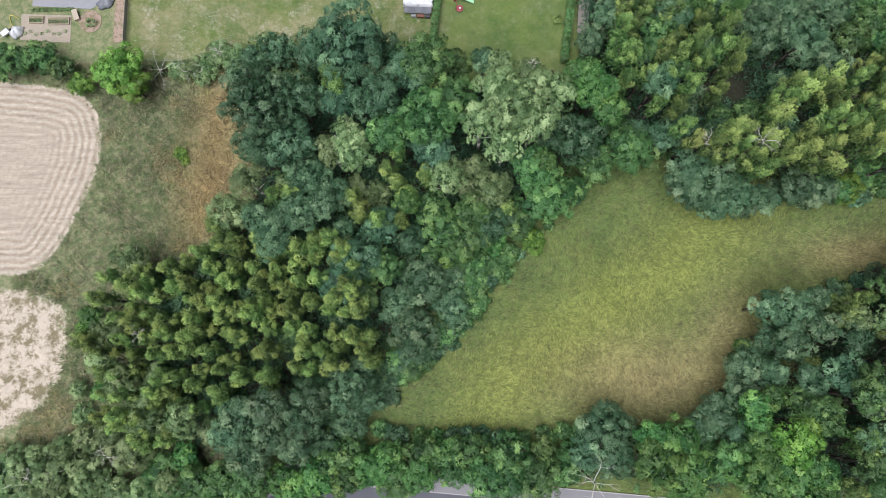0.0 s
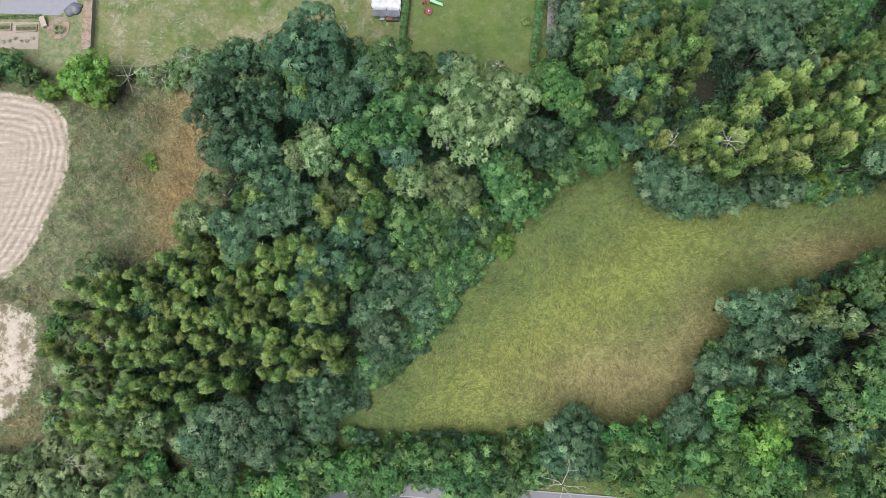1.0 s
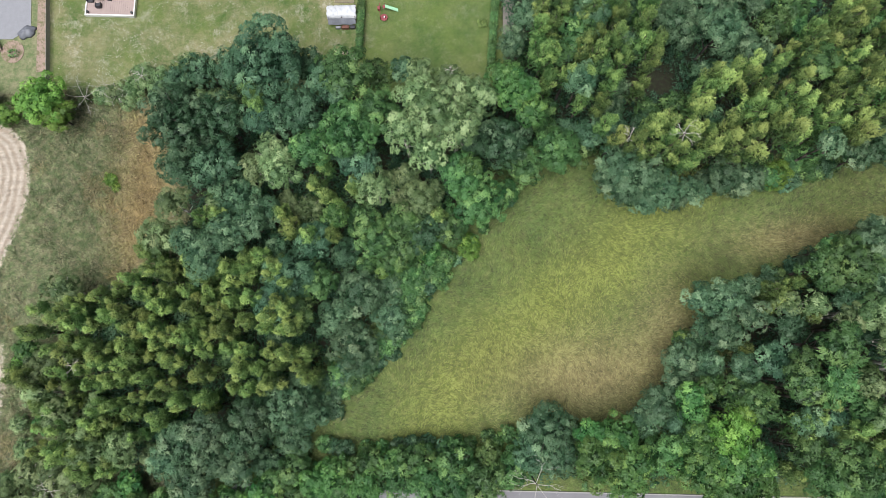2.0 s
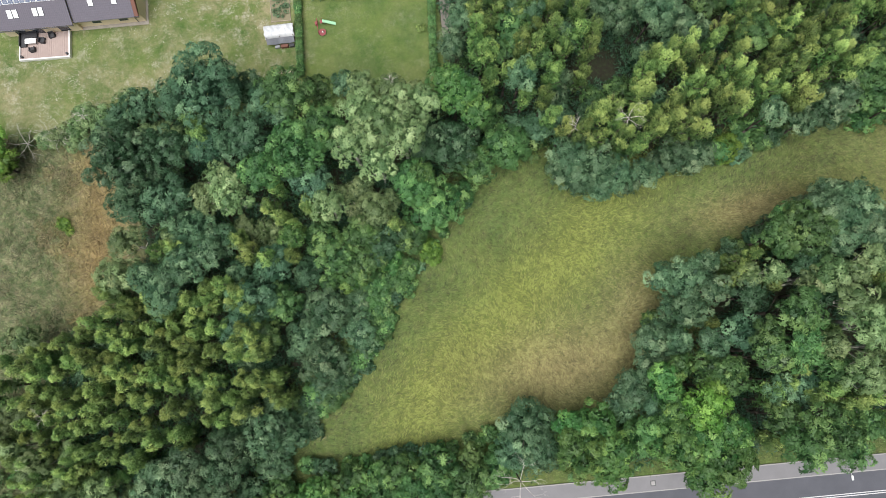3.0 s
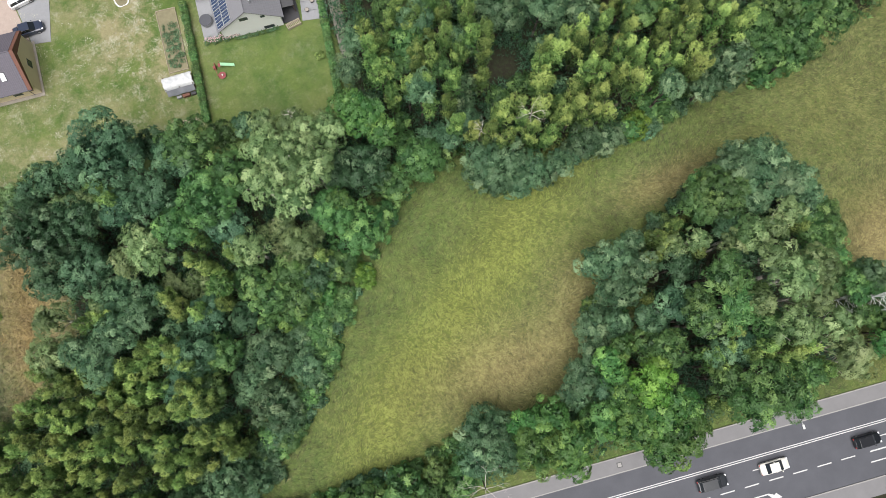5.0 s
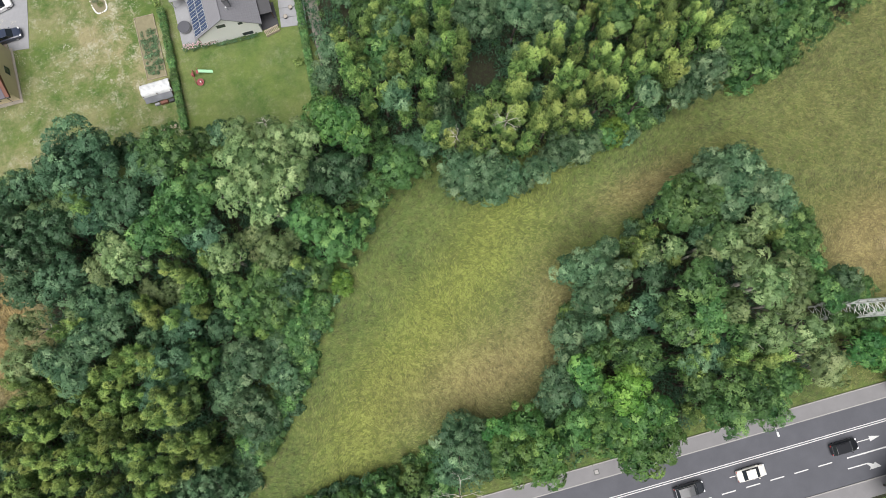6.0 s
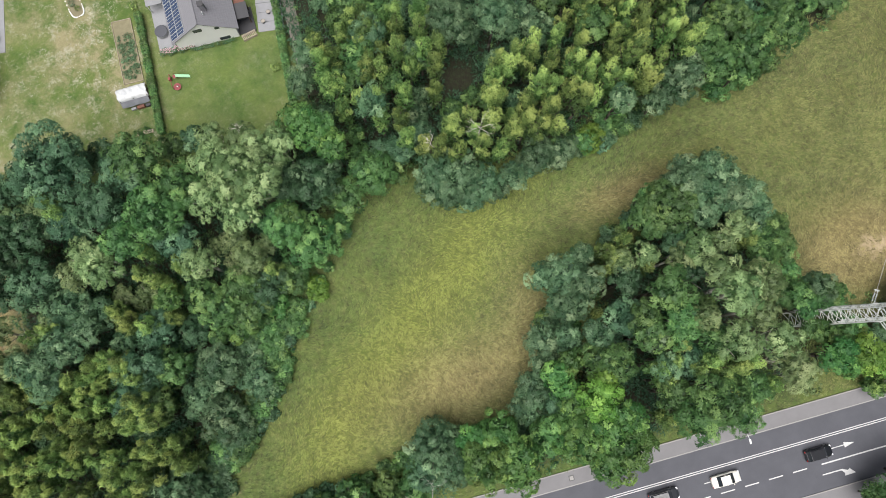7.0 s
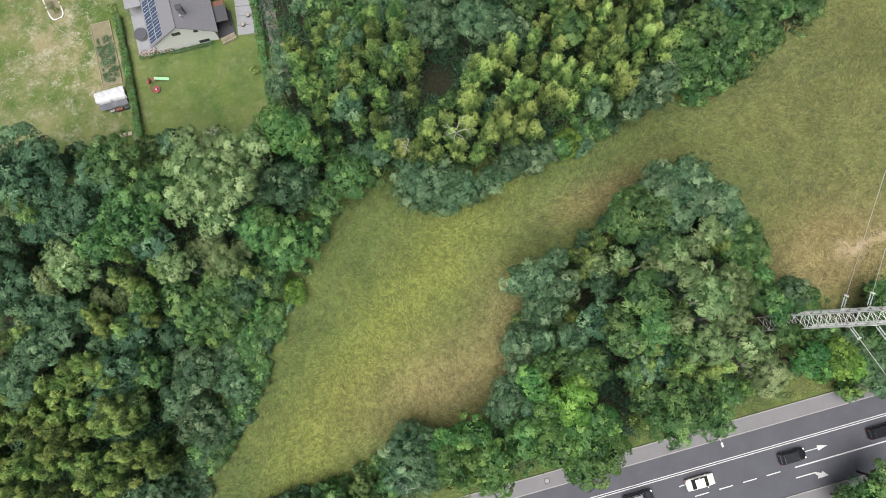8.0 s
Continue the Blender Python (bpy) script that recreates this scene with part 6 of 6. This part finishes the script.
for i in range(7):
    leafy("border_plant", "low green plant at the foot of the white wall", "plant", (8.4 + i * 0.95, 60.0 - i * 0.083 - 0.45, 0), 0.6, 0.35, 0.6 + 0.2 * math.sin(i * 2.3), 110, 0.12, "oak", 740 + i, "plants along the wall")

# play set
RED = surface("red_plastic", (0.26, 0.06, 0.065), 0.55, spread=0.12)
GREEN = surface("mint_plastic", (0.38, 0.66, 0.42), 0.4, spread=0.1)
play = thing("play_set", "red climbing frame with a mint green slide", "play set", (2.5, 54.0, 0), 0)
for x, y in ((0.0, 0.2), (0.9, 0.2), (0.1, 2.4), (0.95, 2.4)):
    part("post", tube(bmesh.new(), (x, y, -0.05), (x * 0.9 + 0.05, y, 1.25), 0.05, sides=8), RED, play)
part("rail", tube(bmesh.new(), (0.05, 0.2, 1.22), (0.1, 2.4, 1.22), 0.05, sides=8), RED, play)
part("platform", box(bmesh.new(), 0.55, 0.95, 1.7, 2.3, 0.75, 0.83, 0.03), RED, play)
bm = bmesh.new()
loft(bm, [[(0.95 + k * 0.26, y, 0.86 - k * 0.1 + dz) for y, dz in ((1.75 - k * 0.06, 0.16), (1.82 - k * 0.06, 0.0), (2.22 - k * 0.06, 0.0), (2.29 - k * 0.06, 0.16), (2.25 - k * 0.06, -0.04), (1.78 - k * 0.06, -0.04))] for k in range(9)])
part("slide", bm, GREEN, play, "mint green plastic slide")
part("ladder", box(bmesh.new(), -0.35, 0.05, 1.75, 2.25, 0.0, 0.7, 0.04), RED, play)
tubb = thing("paddling_tub", "round red plastic tub beside the play set", "tub", (3.1, 54.4, 0))
part("wall", tube(bmesh.new(), (0, 0, 0), (0, 0, 0.32), 0.5, 0.62, 18), RED, tubb)
part("ball", bmesh.ops.create_icosphere((bm := bmesh.new()), subdivisions=2, radius=0.16, matrix=Matrix.Translation((0.1, 0, 0.42))) and bm, WHITE_PAINT, tubb)

# oval flower bed with pale stones
oval = thing("flower_bed", "oval flower bed ringed with white stones", "flower bed", (-8.7, 74.6, 0), 5)
rim = [(1.15 * math.copysign(abs(math.cos(a)) ** 0.55, math.cos(a)), 2.7 * math.copysign(abs(math.sin(a)) ** 0.55, math.sin(a))) for a in [k / 56 * math.tau for k in range(56)]]
part("soil", prism(bmesh.new(), rim, -0.05, 0.06), EARTH, oval)
for rx, ry in rim:
    bm = bmesh.new()
    bmesh.ops.create_icosphere(bm, subdivisions=1, radius=0.13, matrix=Matrix.Translation((rx, ry, 0.06)) @ Matrix.Diagonal((1.2, 1.0, 0.7, 1)))
    part("stone", bm, WHITE_PAINT, oval, "white painted stone")
leafy("shrub", "yellow-green bush in the flower bed", "shrub", (-8.3, 73.2, 0), 0.5, 0.5, 0.7, 150, 0.12, "aspen", 750)
leafy("shrub", "dark green bush in the flower bed", "shrub", (-9.0, 74.4, 0), 0.6, 0.8, 0.6, 160, 0.12, "willow", 751)

# west garden: fence, brick path, paved place, beds
FENCE = surface("grey_fence_boards", (0.30, 0.29, 0.28), 0.85, grain=18, spread=0.2)
fence = thing("garden_fence", "low grey board fence between the gardens", "fence", (0, 0, 0))
for i in range(14):
    y = 46.6 + i * 2.0
    part("post", box(bmesh.new(), -52.5, -52.4, y, y + 0.1, -0.1, 1.25), FENCE, fence)
    part("panel", box(bmesh.new(), -52.47, -52.43, y + 0.11, y + 1.99, 0.05, 1.15), FENCE, fence)
wire = thing("wire_fence", "thin wire fence along the lawn's edge", "fence", (0, 0, 0))
for i in range(9):
    x = -51.0 + i * 2.2
    part("post", tube(bmesh.new(), (x, 46.1 - i * 0.03, -0.1), (x, 46.1 - i * 0.03, 1.2), 0.04, sides=6), WOOD_PALE, wire)
for z in (0.5, 1.1):
    part("wire", tube(bmesh.new(), (-52.4, 46.15, z), (-33.4, 45.85, z), 0.012, sides=4), STEEL, wire)
BRICKS = Nodes("brick_path", 0.92)
_grown = BRICKS.span(BRICKS.noise(0.9, 8, 0.8), 0.46, 0.58)
BRICKS.colour(BRICKS.tone(BRICKS.mix(_grown, (0.34, 0.25, 0.20), (0.155, 0.150, 0.070)), BRICKS.noise(7, 5, 0.7), 0.35))
BRICKS.bump(BRICKS.noise(7, 5, 0.7), 0.5, 0.05)
BRICKS = BRICKS.mat
tagged(part("brick_path", prism(bmesh.new(), [(-54.7, 49.6), (-52.7, 49.6), (-52.6, 75), (-54.2, 75)], -0.2, 0.02), BRICKS), "narrow reddish brick garden path", "path", kind="structure")
tagged(part("paved_place", prism(bmesh.new(), [(-68.5, 56.3), (-58.6, 55.6), (-55.6, 57.4), (-55.5, 75), (-68.5, 75)], -0.2, 0.02), PAVER_GREY), "grey paved place in the garden", "paving", kind="structure")
GRAVEL = surface("pale_gravel", (0.33, 0.285, 0.225), 0.95, grain=9, spread=0.25, bump=0.5)
tagged(part("gravel_place", prism(bmesh.new(), [(-70.1, 50.3), (-61.7, 49.7), (-61.8, 54.5), (-70.2, 54.9)], -0.2, 0.02), GRAVEL), "pale gravel round the raised beds", "gravel", kind="structure")
tagged(part("rock_garden", prism(bmesh.new(), [(-59.6 + 1.9 * math.cos(a) + 1.0, 53.4 + 2.0 * math.sin(a)) for a in [k / 16 * math.tau for k in range(16)]], -0.2, 0.03), BRICKS), "round reddish gravel bed", "bed", kind="structure")
leafy("shrub", "small bright shrub in the round bed", "shrub", (-58.2, 52.9, 0), 0.9, 0.8, 0.9, 200, 0.15, "maple", 760)
for x0, x1, y0, y1 in ((-68.7, -66.3, 53.1, 54.4), (-65.5, -62.0, 52.8, 54.1)):
    rb = thing("raised_bed", "raised bed of dark earth with board sides", "raised bed", (0, 0, 0), 0, "raised beds")
    part("soil", box(bmesh.new(), x0 + 0.08, x1 - 0.08, y0 + 0.08, y1 - 0.08, 0, 0.28), EARTH, rb)
    for a, b, c, d in ((x0, x1, y0, y0 + 0.07), (x0, x1, y1 - 0.07, y1), (x0, x0 + 0.07, y0 + 0.08, y1 - 0.08), (x1 - 0.07, x1, y0 + 0.08, y1 - 0.08)):
        part("board", box(bmesh.new(), a, b, c, d, 0, 0.34, 0.01), WOOD_PALE, rb)
    for k in range(7):
        leafy("vegetable_plant", "small green plant in the raised bed", "plant", (x0 + 0.3 + k * (x1 - x0 - 0.6) / 6, y0 + 0.5, 0.26), 0.22, 0.3, 0.25, 40, 0.1, "ash", 770 + k, "plants in the raised beds")
for k in range(8):
    leafy("vegetable_plant", "dry brownish plant in the gravel", "plant", (-69.3 + k * 0.95, 51.4 + 0.3 * math.sin(k * 2), 0.02), 0.35, 0.3, 0.3, 50, 0.11, "birch", 790 + k, "plants in the gravel")
for k in range(9):
    leafy("shrub", "green border plant beside the paving", "shrub", (-68.2 + k * 0.8, 55.5, 0), 0.45, 0.35, 0.5, 80, 0.12, "ash", 810 + k, "border plants")
HOSE = surface("yellow_hose", (0.62, 0.52, 0.12), 0.5, spread=0.1)
hose = thing("garden_hose", "yellow garden hose lying on the ground", "hose", (0, 0, 0.03))
pts = [Vector((-70.5 - 1.6 * math.sin(k / 18 * 2.6), 54.0 - 1.6 * k / 18 + 1.4 * math.sin(k / 18 * 3.1), 0.02)) for k in range(19)]
bm = bmesh.new()
for p, q in zip(pts, pts[1:]):
    tube(bm, p, q, 0.05, sides=6)
part("tube", bm, HOSE, hose)
chest = thing("storage_box", "pale wooden box in the garden", "box", (-60.9, 54.4, 0), 20)
part("body", box(bmesh.new(), -0.4, 0.4, -0.9, 0.9, 0, 0.5, 0.03), WOOD_PALE, chest)
part("lid", box(bmesh.new(), -0.45, 0.45, -0.95, 0.95, 0.5, 0.57, 0.02), WOOD_PALE, chest)
barrow = thing("wheelbarrow", "grey covered garden cart", "cart", (-72.3, 51.4, 0), 40)
part("tray", box(bmesh.new(), -0.7, 0.7, -0.5, 0.5, 0.35, 0.8, 0.12), STEEL, barrow)
part("wheel", tube(bmesh.new(), (0.9, -0.08, 0.3), (0.9, 0.08, 0.3), 0.3, sides=16), TYRE, barrow)
for s in (-1, 1):
    part("handle", tube(bmesh.new(), (-1.4, s * 0.3, 0.7), (0.9, s * 0.12, 0.3), 0.03, sides=6), STEEL, barrow)

def covered_heap(label, x, y, rx, ry, h, turn, seed, mat):
    """A pile under a creased sheet that falls in folds to the ground."""
    t = thing("covered_heap", label, "heap", (x, y, 0), turn)
    bm = bmesh.new()
    rings = []
    for j in range(9):
        f = j / 8
        ring = []
        for i in range(26):
            a = i / 26 * math.tau
            fold = 1 + 0.10 * math.sin(a * 5 + seed) * f + 0.06 * math.sin(a * 9 + seed * 2) * f
            z = h * (1 - f ** 3) * (0.92 + 0.10 * math.sin(a * 3 + f * 4 + seed)) + 0.02
            ring.append((rx * f * fold * math.cos(a) + 0.001 * i, ry * f * fold * math.sin(a), z if j < 8 else 0.0))
        rings.append(ring)
    loft(bm, rings[1:])
    part("sheet", bm, mat, t, smooth=True)


covered_heap("dark grey sheet over a pile beside the paving", -56.2, 56.6, 1.6, 1.1, 0.8, 25, 1.3, TARP_DARK)
# only the second cover's outside is known; nothing is built under it
covered_heap("shiny grey tarpaulin over an unknown garden object", -70.6, 51.6, 1.3, 1.0, 1.2, 50, 2.1, TARP)


# clover and daisies on the worn lawn
def blossoms():
    rng = np.random.RandomState(91)
    n = 90000
    X, Y = rng.uniform(-51, 0, n), rng.uniform(46, 84, n)
    ok = (np.abs(waves(X, Y, 8, 33)) + np.abs(rng.normal(0, 0.16, n)) < 0.2) & (waves(X, Y, 2.2, 34) + 0.6 * waves(X, Y, 11, 35) > 0.05)
    ok &= zones(X, Y)["lawn"] > 0.8
    X, Y = X[ok], Y[ok]
    n = len(X)
    s = 0.018 + 0.06 * rng.uniform(0, 1, n) ** 3
    ring = [np.stack([X + s * math.cos(a), Y + s * math.sin(a), np.full(n, 0.02) + 0.03 * (k % 2)], -1) for k, a in enumerate((0, 1.57, 3.14, 4.71))]
    me = fast_mesh("daisies", np.stack(ring, 1).reshape(-1, 3), np.arange(n * 4).reshape(-1, 4), surface("pale_petals", (0.46, 0.45, 0.36), 0.8))
    tagged(new("daisies", me), "patches of pale clover and daisies in the lawn", "flowers", kind="stuff")


blossoms()


# ---- dead and bare branches ----
DEAD = surface("dead_wood", (0.62, 0.58, 0.54), 0.9, grain=14, spread=0.2)


def dead_tree(x, y, z, reach, rise, seed, name="dead_tree", label="bare grey-white dead tree among the leaves"):
    """A leafless crown: forked branches that thin out towards their tips, on its own stem from the ground."""
    rng = random.Random(seed)
    t = thing(name, label, "dead tree", (x, y, 0), 0, "dead trees")
    part("trunk", tube(bmesh.new(), (0, 0, -0.1), (0, 0, z), 0.13, 0.08, 7), DEAD if z < 5 else BARK, t)

    def limb(bm, a, d, length, r, depth):
        p, way = a, d.normalized()
        for _ in range(3):
            q = p + way * length / 3
            tube(bm, p, q, r, r * 0.8, 4)
            p, r = q, r * 0.8
            way = (way + Vector((rng.uniform(-0.3, 0.3), rng.uniform(-0.3, 0.3), rng.uniform(-0.2, 0.25)))).normalized()
        if depth:
            for _ in range(3):
                limb(bm, p if rng.random() < 0.6 else a.lerp(p, 0.6), way + Vector((rng.uniform(-0.8, 0.8), rng.uniform(-0.8, 0.8), rng.uniform(-0.1, 0.4))), length * 0.6, r * 0.85, depth - 1)

    for k in range(6):
        a = k / 6 * math.tau + rng.uniform(-0.3, 0.3)
        bm = bmesh.new()
        limb(bm, Vector((0, 0, z * rng.uniform(0.85, 1.0))), Vector((math.cos(a), math.sin(a), rise)), reach * rng.uniform(0.3, 0.55), 0.042, 3)
        part("branch", bm, DEAD, t)


dead_tree(19.9, -20.0, 9.9, 5.0, 0.35, 60)
dead_tree(44.6, 26.4, 15.2, 3.2, 0.45, 61)
dead_tree(-45.6, 43.7, 2.4, 4.6, 0.22, 62)
dead_tree(-40.6, 43.4, 2.2, 3.6, 0.45, 63)
dead_tree(12.7, 37.6, 16.6, 1.8, 0.9, 64)
dead_tree(-48.8, -15.9, 6.9, 2.4, 0.3, 67)
dead_tree(-61.1, -19.1, 4.9, 2.2, 0.3, 68)
dead_tree(37.4, 27.2, 13.6, 2.4, 0.35, 69)
dead_tree(-44.1, 1.4, 9.4, 1.8, 0.3, 70)
dead_tree(-35.2, 45.2, 5.4, 2, 0.4, 71)
